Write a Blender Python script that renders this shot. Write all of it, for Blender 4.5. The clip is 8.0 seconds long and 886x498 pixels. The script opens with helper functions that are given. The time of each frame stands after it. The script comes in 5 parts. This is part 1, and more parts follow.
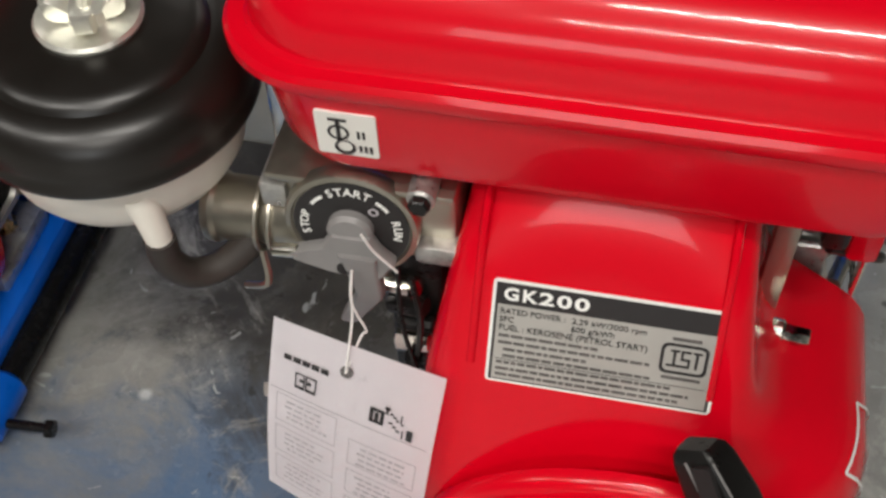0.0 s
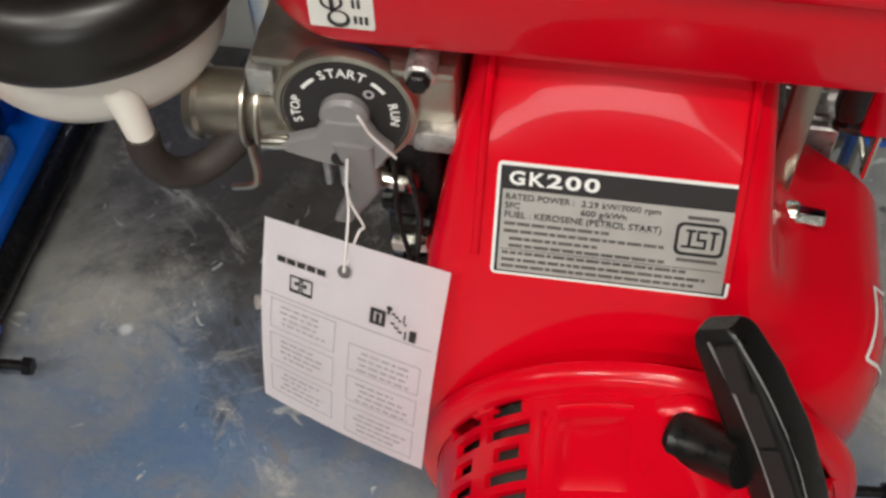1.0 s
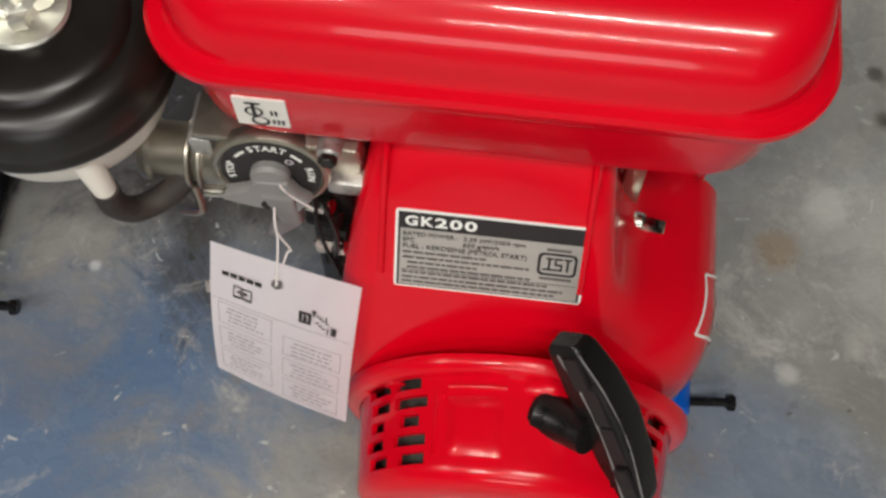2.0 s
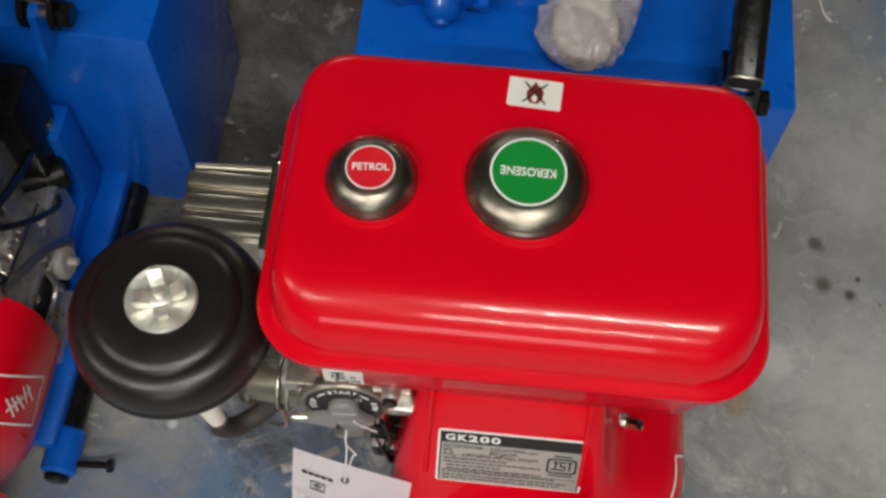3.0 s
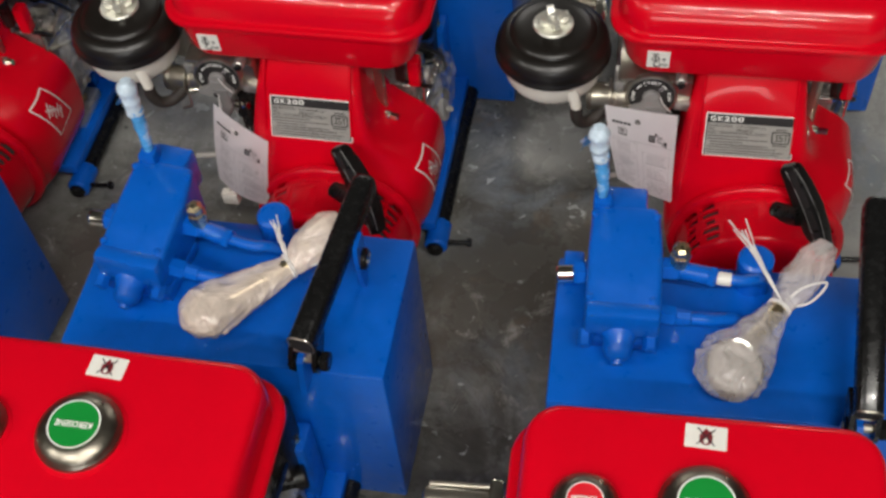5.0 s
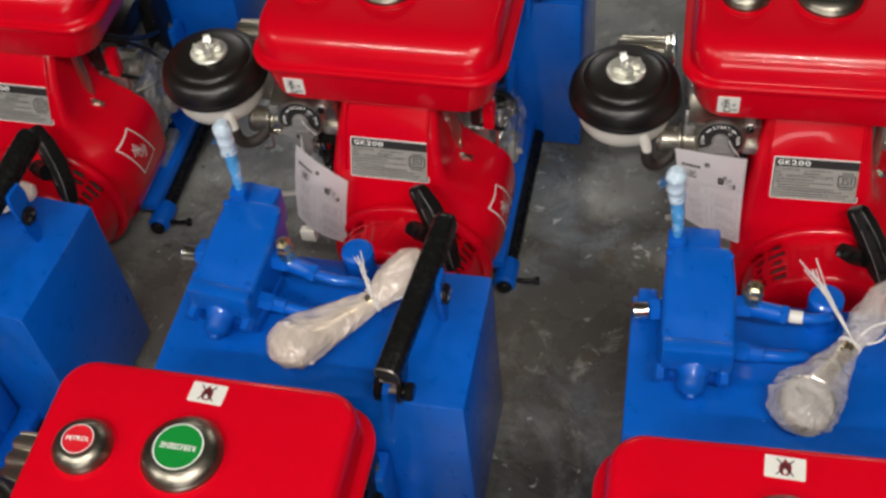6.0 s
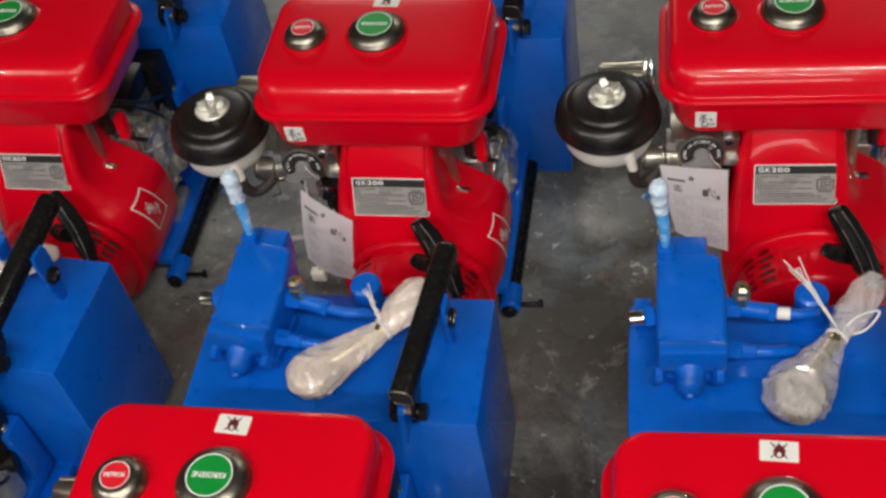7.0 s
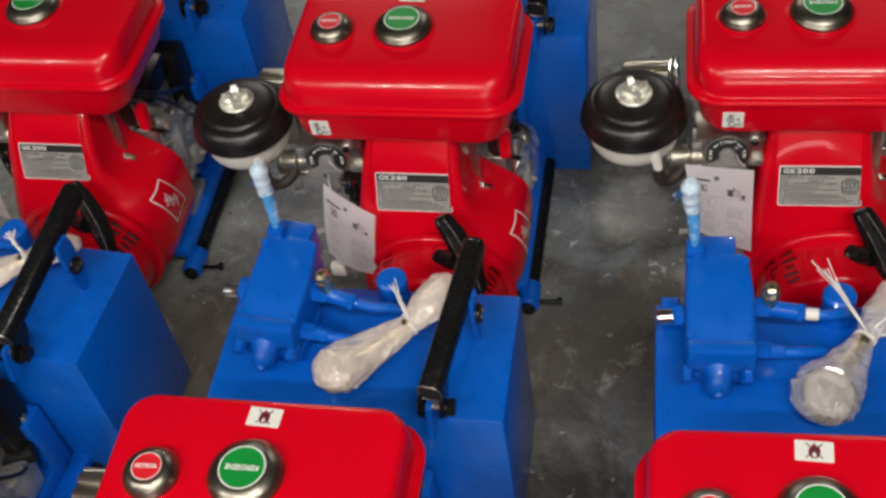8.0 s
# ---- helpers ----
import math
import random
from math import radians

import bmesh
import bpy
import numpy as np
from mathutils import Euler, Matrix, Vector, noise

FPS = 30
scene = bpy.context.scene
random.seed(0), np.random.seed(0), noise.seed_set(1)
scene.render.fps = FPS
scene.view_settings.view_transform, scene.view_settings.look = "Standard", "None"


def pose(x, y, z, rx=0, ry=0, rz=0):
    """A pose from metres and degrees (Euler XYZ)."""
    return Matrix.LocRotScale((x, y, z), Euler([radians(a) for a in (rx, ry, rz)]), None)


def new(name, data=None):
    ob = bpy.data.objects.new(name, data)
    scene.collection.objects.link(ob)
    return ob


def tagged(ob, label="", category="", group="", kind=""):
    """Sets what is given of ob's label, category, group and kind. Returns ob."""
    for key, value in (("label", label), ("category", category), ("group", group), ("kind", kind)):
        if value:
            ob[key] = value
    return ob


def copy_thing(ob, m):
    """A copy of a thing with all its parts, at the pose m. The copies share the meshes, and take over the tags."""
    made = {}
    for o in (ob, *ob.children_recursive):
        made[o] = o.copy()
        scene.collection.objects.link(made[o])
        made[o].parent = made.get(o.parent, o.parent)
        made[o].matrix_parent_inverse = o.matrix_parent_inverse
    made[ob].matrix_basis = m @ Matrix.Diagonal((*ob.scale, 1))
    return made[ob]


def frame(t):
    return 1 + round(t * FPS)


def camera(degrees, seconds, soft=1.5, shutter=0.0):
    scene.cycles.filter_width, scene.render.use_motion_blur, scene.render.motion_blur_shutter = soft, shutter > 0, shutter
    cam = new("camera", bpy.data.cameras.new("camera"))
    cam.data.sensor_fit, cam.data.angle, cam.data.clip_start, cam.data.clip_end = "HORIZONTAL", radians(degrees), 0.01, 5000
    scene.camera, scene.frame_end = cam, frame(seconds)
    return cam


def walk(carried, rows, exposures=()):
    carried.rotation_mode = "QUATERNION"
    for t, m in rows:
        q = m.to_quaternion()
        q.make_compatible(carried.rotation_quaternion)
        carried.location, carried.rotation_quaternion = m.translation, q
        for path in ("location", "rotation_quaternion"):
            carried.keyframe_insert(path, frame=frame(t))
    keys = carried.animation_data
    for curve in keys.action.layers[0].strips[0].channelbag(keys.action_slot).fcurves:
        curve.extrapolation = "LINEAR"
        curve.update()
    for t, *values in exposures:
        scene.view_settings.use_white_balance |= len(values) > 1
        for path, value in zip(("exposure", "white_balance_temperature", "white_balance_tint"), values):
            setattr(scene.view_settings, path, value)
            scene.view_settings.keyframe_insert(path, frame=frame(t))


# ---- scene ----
cam = camera(40.3, 8.0, soft=2.8)
PATH = [
    (0.0, -0.0031, 0.1122, 0.6831, 37.09, 1.14, 11.41),
    (0.5, -0.0157, 0.1099, 0.6204, 36.39, 1.00, 10.20),
    (1.0, -0.0164, 0.0975, 0.6414, 35.77, 1.08, 8.72),
    (1.2, -0.0112, 0.0913, 0.6509, 34.59, 1.59, 7.36),
    (2.3, 0.0053, 0.1709, 0.8667, 21.98, -1.34, 6.66),
    (2.5, -0.0013, 0.1829, 0.8987, 21.56, -1.83, 6.64),
    (3.0, -0.0321, 0.1754, 1.0275, 25.15, -0.65, 5.48),
    (3.5, -0.0318, 0.1501, 1.1448, 29.10, -0.14, 3.74),
    (4.0, -0.0589, 0.1331, 1.1913, 31.40, 0.84, 5.37),
    (4.5, -0.0752, 0.1251, 1.2350, 35.24, 2.44, 7.15),
    (5.0, -0.0987, 0.1183, 1.2665, 36.24, 3.67, 7.52),
    (5.2, -0.1137, 0.1154, 1.2734, 36.06, 3.99, 7.81),
    (6.3, -0.1355, 0.0604, 1.3172, 39.67, 5.43, 9.46),
    (6.5, -0.1201, 0.0477, 1.3272, 40.23, 6.57, 8.51),
    (7.0, -0.1105, 0.0217, 1.3423, 40.29, 7.92, 6.05),
    (7.5, -0.1344, 0.0118, 1.3492, 39.90, 7.40, 5.57),
    (8.0, -0.1531, 0.0163, 1.3449, 40.23, 6.93, 6.35),
]
walk(cam, [(t, pose(x, y, z, rx, ry, rz)) for t, x, y, z, rx, ry, rz in PATH],
     [(0.0, 0.08), (1.2, 0.10), (2.5, 0.0), (3.0, -0.02), (3.5, 0.10), (5.0, 0.32), (8.0, 0.34)])

# ---- light: a closed hall with ceiling tube lamps ----
world = bpy.data.worlds.new("hall_air")
world.use_nodes = True
scene.world = world
world.node_tree.nodes["Background"].inputs["Color"].default_value = (0.75, 0.85, 1.0, 1)
world.node_tree.nodes["Background"].inputs["Strength"].default_value = 0.05
TUBE_POWER = 37.0
WINDOW_POWER = 30.0
WINDOWS = ((-1.05, 1.05),)  # x from, x to
SILL, HEAD = 1.30, 2.2
TUBES = [(-1.2, -1.3), (0.5, -0.7), (0.3, -2.3), (-3.2, -1.0), (-1.6, 5.8), (1.4, 5.8)]
CEILING = 2.9


# ---- materials ----
def material(name, color, rough=0.5, metal=0.0, coat=0.0, vary=0.12, scale=18.0, bump=0.0, bump_scale=60.0, grime=None, grime_scale=9.0,
             grime_low=0.58, grime_high=0.72, rough_vary=0.12, specular=0.5, coat_rough=0.08):
    """A painted, cast or moulded surface: colour drift at two scales, uneven gloss, fine relief and patches of wear."""
    m = bpy.data.materials.new(name)
    m.use_nodes = True
    nt = m.node_tree
    b = nt.nodes["Principled BSDF"]
    co = nt.nodes.new("ShaderNodeTexCoord")

    def noise_at(s, detail=6.0, rgh=0.6):
        n = nt.nodes.new("ShaderNodeTexNoise")
        n.inputs["Scale"].default_value, n.inputs["Detail"].default_value, n.inputs["Roughness"].default_value = s, detail, rgh
        nt.links.new(co.outputs["Object"], n.inputs["Vector"])
        return n

    def ramp(src, lo, hi, a, c):
        r = nt.nodes.new("ShaderNodeMapRange")
        r.inputs["From Min"].default_value, r.inputs["From Max"].default_value = lo, hi
        r.inputs["To Min"].default_value, r.inputs["To Max"].default_value = a, c
        nt.links.new(src, r.inputs["Value"])
        return r.outputs["Result"]

    big, small = noise_at(scale), noise_at(scale * 7)
    mixed = nt.nodes.new("ShaderNodeMath")
    mixed.operation = "ADD"
    nt.links.new(ramp(big.outputs["Fac"], 0.3, 0.7, -vary, vary), mixed.inputs[0])
    nt.links.new(ramp(small.outputs["Fac"], 0.3, 0.7, 1 - vary / 2, 1 + vary / 2), mixed.inputs[1])
    hsv = nt.nodes.new("ShaderNodeHueSaturation")
    hsv.inputs["Color"].default_value = (*color, 1)
    nt.links.new(mixed.outputs[0], hsv.inputs["Value"])
    out = hsv.outputs["Color"]
    if grime:
        g = noise_at(grime_scale, 9.0, 0.68)
        mx = nt.nodes.new("ShaderNodeMix")
        mx.data_type = "RGBA"
        nt.links.new(ramp(g.outputs["Fac"], grime_low, grime_high, 0, 1), mx.inputs["Factor"])
        nt.links.new(out, mx.inputs["A"])
        mx.inputs["B"].default_value = (*grime, 1)
        out = mx.outputs["Result"]
    nt.links.new(out, b.inputs["Base Color"])
    nt.links.new(ramp(small.outputs["Fac"], 0.3, 0.7, max(0.02, rough - rough_vary), min(1, rough + rough_vary)), b.inputs["Roughness"])
    b.inputs["Metallic"].default_value = metal
    b.inputs["Coat Weight"].default_value = coat
    b.inputs["Coat Roughness"].default_value = coat_rough
    b.inputs["Specular IOR Level"].default_value = specular
    if bump:
        n = noise_at(bump_scale, 5.0)
        bp = nt.nodes.new("ShaderNodeBump")
        bp.inputs["Strength"].default_value, bp.inputs["Distance"].default_value = bump, 0.002
        nt.links.new(n.outputs["Fac"], bp.inputs["Height"])
        nt.links.new(bp.outputs["Normal"], b.inputs["Normal"])
    return m


RED = material("red_gloss_enamel", (0.67, 0.0006, 0.012), 0.24, coat=0.40, vary=0.02, bump=0.06, bump_scale=11, rough_vary=0.0, specular=0.20, coat_rough=0.05)
BLUE = material("blue_brushed_paint", (0.0006, 0.110, 0.56), 0.36, coat=0.5, vary=0.10, scale=9, bump=0.24, bump_scale=20, grime=(0.0010, 0.085, 0.45), grime_scale=10, grime_low=0.60, grime_high=0.78, specular=0.25, coat_rough=0.06)
BLACK = material("black_moulded_plastic", (0.008, 0.0075, 0.007), 0.34, vary=0.2, bump=0.04, bump_scale=120, specular=0.35)
LID = material("black_satin_lid", (0.010, 0.0082, 0.0068), 0.34, vary=0.08, scale=12, rough_vary=0.03, specular=0.55)
BLACK_PAINT = material("black_gloss_paint_steel", (0.008, 0.008, 0.008), 0.24, coat=0.12, vary=0.2, bump=0.10, bump_scale=60, grime=(0.020, 0.017, 0.014), grime_scale=50, grime_low=0.72, specular=0.22)
RUBBER = material("dark_rubber_hose", (0.035, 0.028, 0.024), 0.6, vary=0.2)
BOWL = material("cream_white_plastic", (0.80, 0.76, 0.68), 0.42, vary=0.05, scale=14, grime=(0.66, 0.60, 0.50), grime_scale=11)
ALU = material("cast_aluminium", (0.60, 0.59, 0.56), 0.36, metal=0.8, vary=0.3, scale=28, bump=0.35, bump_scale=220, grime=(0.20, 0.19, 0.175), grime_scale=26, grime_low=0.56)
ZINC = material("zinc_plated_steel", (0.46, 0.43, 0.36), 0.32, metal=0.95, vary=0.06, scale=30, bump=0.03, bump_scale=90, rough_vary=0.04)
NICKEL = material("brushed_nickel_cap", (0.27, 0.245, 0.20), 0.34, metal=1.0, vary=0.10, scale=30, rough_vary=0.05)
CHROME = material("bright_plated_steel", (0.80, 0.77, 0.68), 0.16, metal=1.0, vary=0.1)
PALE_ZINC = material("pale_zinc_plate", (0.80, 0.79, 0.71), 0.40, metal=0.75, vary=0.12, scale=50)
LEVER_GREY = material("grey_lever_plastic", (0.23, 0.22, 0.215), 0.42, vary=0.1)
DULL_CAP = material("grey_cap_plastic", (0.42, 0.40, 0.37), 0.45, vary=0.1)
BRASS = material("brass_fitting", (0.74, 0.62, 0.38), 0.30, metal=1.0, vary=0.15, scale=60)
PAPER = material("white_card", (0.90, 0.86, 0.885), 0.7, vary=0.03, scale=10, bump=0.05, bump_scale=30)
STICKER = material("white_sticker", (0.82, 0.80, 0.74), 0.45, vary=0.03)
PLATE = material("silver_name_plate", (0.52, 0.50, 0.46), 0.42, metal=0.45, vary=0.06, scale=20)
INK = material("black_ink", (0.02, 0.018, 0.018), 0.5, vary=0.1)
PRINT_INK = material("worn_print_ink", (0.11, 0.10, 0.095), 0.5, vary=0.3, scale=60)
GREY_INK = material("grey_ink", (0.46, 0.43, 0.45), 0.6, vary=0.1)
WHITE_INK = material("white_ink", (0.86, 0.86, 0.82), 0.5, vary=0.02)
GREEN_INK = material("green_label", (0.005, 0.25, 0.035), 0.38, vary=0.06)
RED_INK = material("red_label", (0.70, 0.012, 0.025), 0.4, vary=0.05)
DARK_RED_INK = material("dark_red_ink", (0.20, 0.008, 0.016), 0.5, vary=0.1)
PULLEY = material("dusty_grey_casting", (0.07, 0.075, 0.065), 0.5, metal=0.3, vary=0.5, scale=30, bump=0.2, bump_scale=90)
HOLE = material("dark_hollow", (0.012, 0.01, 0.01), 0.7, vary=0.1)
STRING = material("white_string", (0.80, 0.77, 0.74), 0.7, vary=0.05)
SHEATH_BLUE = material("light_blue_film", (0.10, 0.40, 0.80), 0.22, vary=0.2, scale=40, bump=0.5, bump_scale=90, grime=(0.70, 0.78, 0.84), grime_scale=40, grime_low=0.5, grime_high=0.66)
SHEATH_WHITE = material("whitish_film", (0.58, 0.70, 0.80), 0.24, vary=0.15, scale=40, bump=0.5, bump_scale=90)
WALL_PAINT = material("grey_wall_paint", (0.15, 0.15, 0.145), 0.8, vary=0.06, scale=2)


def film_material(name, tint, clear):
    """Crinkled clear polythene: part of the light goes straight through, the rest glances off the creases."""
    m = bpy.data.materials.new(name)
    m.use_nodes = True
    nt = m.node_tree
    b = nt.nodes["Principled BSDF"]
    b.inputs["Base Color"].default_value = (*tint, 1)
    b.inputs["Roughness"].default_value = 0.16
    b.inputs["Specular IOR Level"].default_value = 1.0
    b.inputs["Coat Weight"].default_value = 1.0
    b.inputs["Coat Roughness"].default_value = 0.06
    co, n = nt.nodes.new("ShaderNodeTexCoord"), nt.nodes.new("ShaderNodeTexNoise")
    n.inputs["Scale"].default_value, n.inputs["Detail"].default_value, n.inputs["Distortion"].default_value = 24, 4, 2.2
    nt.links.new(co.outputs["Object"], n.inputs["Vector"])
    bp = nt.nodes.new("ShaderNodeBump")
    bp.inputs["Strength"].default_value, bp.inputs["Distance"].default_value = 0.85, 0.008
    nt.links.new(n.outputs["Fac"], bp.inputs["Height"])
    nt.links.new(bp.outputs["Normal"], b.inputs["Normal"])
    tr, mx, mr = nt.nodes.new("ShaderNodeBsdfTransparent"), nt.nodes.new("ShaderNodeMixShader"), nt.nodes.new("ShaderNodeMapRange")
    mr.inputs["From Min"].default_value, mr.inputs["From Max"].default_value = 0.35, 0.65
    mr.inputs["To Min"].default_value, mr.inputs["To Max"].default_value = clear + 0.12, max(0.0, clear - 0.12)
    nt.links.new(n.outputs["Fac"], mr.inputs["Value"])
    nt.links.new(mr.outputs["Result"], mx.inputs[0])
    nt.links.new(b.outputs[0], mx.inputs[1])
    nt.links.new(tr.outputs[0], mx.inputs[2])
    nt.links.new(mx.outputs[0], nt.nodes["Material Output"].inputs["Surface"])
    return m


FILM = film_material("crinkled_polythene", (0.80, 0.74, 0.71), 0.60)
WARM_FILM = film_material("layered_polythene", (0.92, 0.79, 0.68), 0.30)
CLEAR_FILM = film_material("thin_clear_polythene", (0.74, 0.74, 0.72), 0.86)


def floor_material():
    """Worn grey concrete: trowel clouds, bluish paint rubbed into it, pale scuffs, dark oil spots and pits, and shade
    painted under and between the packs.
    """
    m = bpy.data.materials.new("worn_concrete")
    m.use_nodes = True
    nt = m.node_tree
    b = nt.nodes["Principled BSDF"]
    co = nt.nodes.new("ShaderNodeTexCoord")

    def tex(s, detail, rgh=0.6, warp=0.0):
        n = nt.nodes.new("ShaderNodeTexNoise")
        n.inputs["Scale"].default_value, n.inputs["Detail"].default_value = s, detail
        n.inputs["Roughness"].default_value, n.inputs["Distortion"].default_value = rgh, warp
        nt.links.new(co.outputs["Object"], n.inputs["Vector"])
        return n.outputs["Fac"]

    def mask(src, lo, hi, top=1.0):
        r = nt.nodes.new("ShaderNodeMapRange")
        r.inputs["From Min"].default_value, r.inputs["From Max"].default_value, r.inputs["To Max"].default_value = lo, hi, top
        nt.links.new(src, r.inputs["Value"])
        return r.outputs["Result"]

    def over(under, fac, color):
        x = nt.nodes.new("ShaderNodeMix")
        x.data_type = "RGBA"
        nt.links.new(fac, x.inputs["Factor"])
        if isinstance(under, tuple):
            x.inputs["A"].default_value = (*under, 1)
        else:
            nt.links.new(under, x.inputs["A"])
        x.inputs["B"].default_value = (*color, 1)
        return x.outputs["Result"]

    c = over((0.225, 0.227, 0.212), mask(tex(4, 8, 0.65), 0.38, 0.62), (0.385, 0.38, 0.35))
    c = over(c, mask(tex(26, 6, 0.7), 0.45, 0.7, 0.5), (0.22, 0.215, 0.20))
    c = over(c, mask(tex(3.6, 9, 0.7, 0.6), 0.50, 0.64, 0.45), (0.13, 0.19, 0.27))
    def stain_or_shade(c, spot, radius, color, top):
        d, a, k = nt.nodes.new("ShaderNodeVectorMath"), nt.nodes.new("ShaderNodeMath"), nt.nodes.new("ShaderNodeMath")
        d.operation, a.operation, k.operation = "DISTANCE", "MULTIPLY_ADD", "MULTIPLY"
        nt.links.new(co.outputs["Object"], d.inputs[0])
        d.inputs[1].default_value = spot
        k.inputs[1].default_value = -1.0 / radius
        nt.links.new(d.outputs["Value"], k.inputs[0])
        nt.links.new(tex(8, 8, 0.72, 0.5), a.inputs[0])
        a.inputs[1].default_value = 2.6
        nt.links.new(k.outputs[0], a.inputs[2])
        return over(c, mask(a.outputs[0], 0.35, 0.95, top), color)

    for spot, radius, top in (((-0.33, 0.30, 0), 0.20, 0.85), ((-0.18, 0.44, 0), 0.12, 0.7), ((0.46, 1.02, 0), 0.16, 0.6), ((0.20, 0.34, 0), 0.12, 0.5), ((-0.26, 1.30, 0), 0.16, 0.4)):
        c = stain_or_shade(c, spot, radius, (0.10, 0.175, 0.30), top)
    # brown grease between the packs, with shade below and between them painted in
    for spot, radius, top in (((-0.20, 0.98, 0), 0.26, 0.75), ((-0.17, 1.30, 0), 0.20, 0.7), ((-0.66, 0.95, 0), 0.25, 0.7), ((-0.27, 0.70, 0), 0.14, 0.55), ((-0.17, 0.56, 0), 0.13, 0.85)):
        c = stain_or_shade(c, spot, radius, (0.098, 0.090, 0.073), min(0.9, top + 0.12))
    # shade beside the muffler, painted into the concrete as a darker patch
    c = stain_or_shade(c, (-0.24, 0.63, 0), 0.18, (0.070, 0.066, 0.058), 0.9)
    for spot, radius, top in (((0.36, 0.50, 0), 0.16, 0.55), ((0.33, 0.80, 0), 0.12, 0.4), ((-0.17, 1.22, 0), 0.07, 0.6)):
        c = stain_or_shade(c, spot, radius, (0.52, 0.52, 0.48), top)
    c = over(c, mask(tex(6.5, 9, 0.75, 1.0), 0.58, 0.66, 0.7), (0.52, 0.51, 0.47))
    for spot, radius, color in (((0.290, 0.656, 0), 0.012, (0.085, 0.075, 0.055)), ((0.313, 0.6475, 0), 0.0075, (0.035, 0.033, 0.030)), ((0.3214, 0.6645, 0), 0.004, (0.035, 0.033, 0.030)), ((0.2834, 0.698, 0), 0.009, (0.09, 0.08, 0.07)),
                                ((0.320, 1.132, 0), 0.009, (0.07, 0.065, 0.055)), ((0.206, 0.535, 0), 0.022, (0.30, 0.24, 0.17)), ((0.2152, 0.4404, 0), 0.011, (0.52, 0.52, 0.49)), ((-0.2864, 0.464, 0), 0.006, (0.62, 0.64, 0.64)),
                                ((0.262, 0.462, 0), 0.020, (0.47, 0.46, 0.42)), ((0.245, 0.575, 0), 0.020, (0.50, 0.50, 0.46)), ((0.34, 0.42, 0), 0.030, (0.44, 0.42, 0.37))):
        c = stain_or_shade(c, spot, radius, color, 0.85)
    c = over(c, mask(tex(14, 9, 0.78, 0.8), 0.57, 0.66, 0.55), (0.50, 0.485, 0.44))
    c = over(c, mask(tex(9, 7, 0.7, 0.4), 0.60, 0.70, 0.6), (0.22, 0.165, 0.115))
    c = over(c, mask(tex(30, 3, 0.5), 0.70, 0.73, 0.85), (0.055, 0.055, 0.052))
    c = over(c, mask(tex(42, 3, 0.5, 1.2), 0.67, 0.71, 0.85), (0.52, 0.54, 0.52))
    nt.links.new(c, b.inputs["Base Color"])
    nt.links.new(mask(tex(11, 6), 0.2, 0.8, 0.55), b.inputs["Roughness"])
    bp = nt.nodes.new("ShaderNodeBump")
    bp.inputs["Strength"].default_value, bp.inputs["Distance"].default_value = 0.35, 0.003
    nt.links.new(tex(70, 8, 0.7), bp.inputs["Height"])
    nt.links.new(bp.outputs["Normal"], b.inputs["Normal"])
    return m


CONCRETE = floor_material()

# ---- mesh helpers ----
BASE = Vector((0.066, 0.4, 0.0))  # the foot of a power pack, about which it is turned


def part(name, bm, mat, parent=None, label="", smooth=True, flat_angle=35):
    bmesh.ops.recalc_face_normals(bm, faces=bm.faces)
    for f in bm.faces:
        f.smooth = smooth
    if smooth:
        lim = radians(flat_angle)
        for e in bm.edges:
            e.smooth = len(e.link_faces) == 2 and e.calc_face_angle(0) < lim
    if parent is not None:
        bmesh.ops.translate(bm, verts=bm.verts, vec=-BASE)
    me = bpy.data.meshes.new(name)
    bm.to_mesh(me)
    bm.free()
    me.materials.append(mat)
    ob = new(name, me)
    if parent is not None:
        ob.parent = parent
    if label:
        tagged(ob, label)
    return ob


def start():
    return bmesh.new()


def box(bm, lo, hi, bevel=0.0, seg=2, m=None):
    c, s = (Vector(lo) + Vector(hi)) / 2, Vector(hi) - Vector(lo)
    r = bmesh.ops.create_cube(bm, size=1.0)
    vs = r["verts"]
    for v in vs:
        v.co = Vector((v.co.x * s.x, v.co.y * s.y, v.co.z * s.z)) + c
    if bevel:
        es = list({e for v in vs for e in v.link_edges})
        made = bmesh.ops.bevel(bm, geom=es, offset=bevel, segments=seg, affect="EDGES", profile=0.5)
        vs = list({v for f in made["faces"] for v in f.verts} | {v for v in vs if v.is_valid})
    if m is not None:
        bmesh.ops.transform(bm, matrix=m, verts=vs)
    return bm


def loft(bm, loops, cap_start=True, cap_end=True):
    rows = [[bm.verts.new(p) for p in loop] for loop in loops]
    n = len(rows[0])
    for a, b in zip(rows, rows[1:]):
        for i in range(n):
            bm.faces.new((a[i], a[(i + 1) % n], b[(i + 1) % n], b[i]))
    if cap_start:
        bm.faces.new(rows[0][::-1])
    if cap_end:
        bm.faces.new(rows[-1])
    return bm


def axes(direction):
    w = Vector(direction).normalized()
    u = w.cross(Vector((0, 0, 1)) if abs(w.z) < 0.9 else Vector((0, 1, 0))).normalized()
    return u, w.cross(u), w


def turned(bm, profile, origin, direction=(0, 0, 1), seg=32, wobble=0.0):
    """A body of revolution: profile of (radius, height along direction)."""
    u, v, w = axes(direction)
    o = Vector(origin)
    loops = []
    for r, h in profile:
        loops.append([o + w * h + (u * math.cos(2 * math.pi * i / seg) + v * math.sin(2 * math.pi * i / seg)) * max(r, 1e-4) for i in range(seg)])
    return loft(bm, loops)


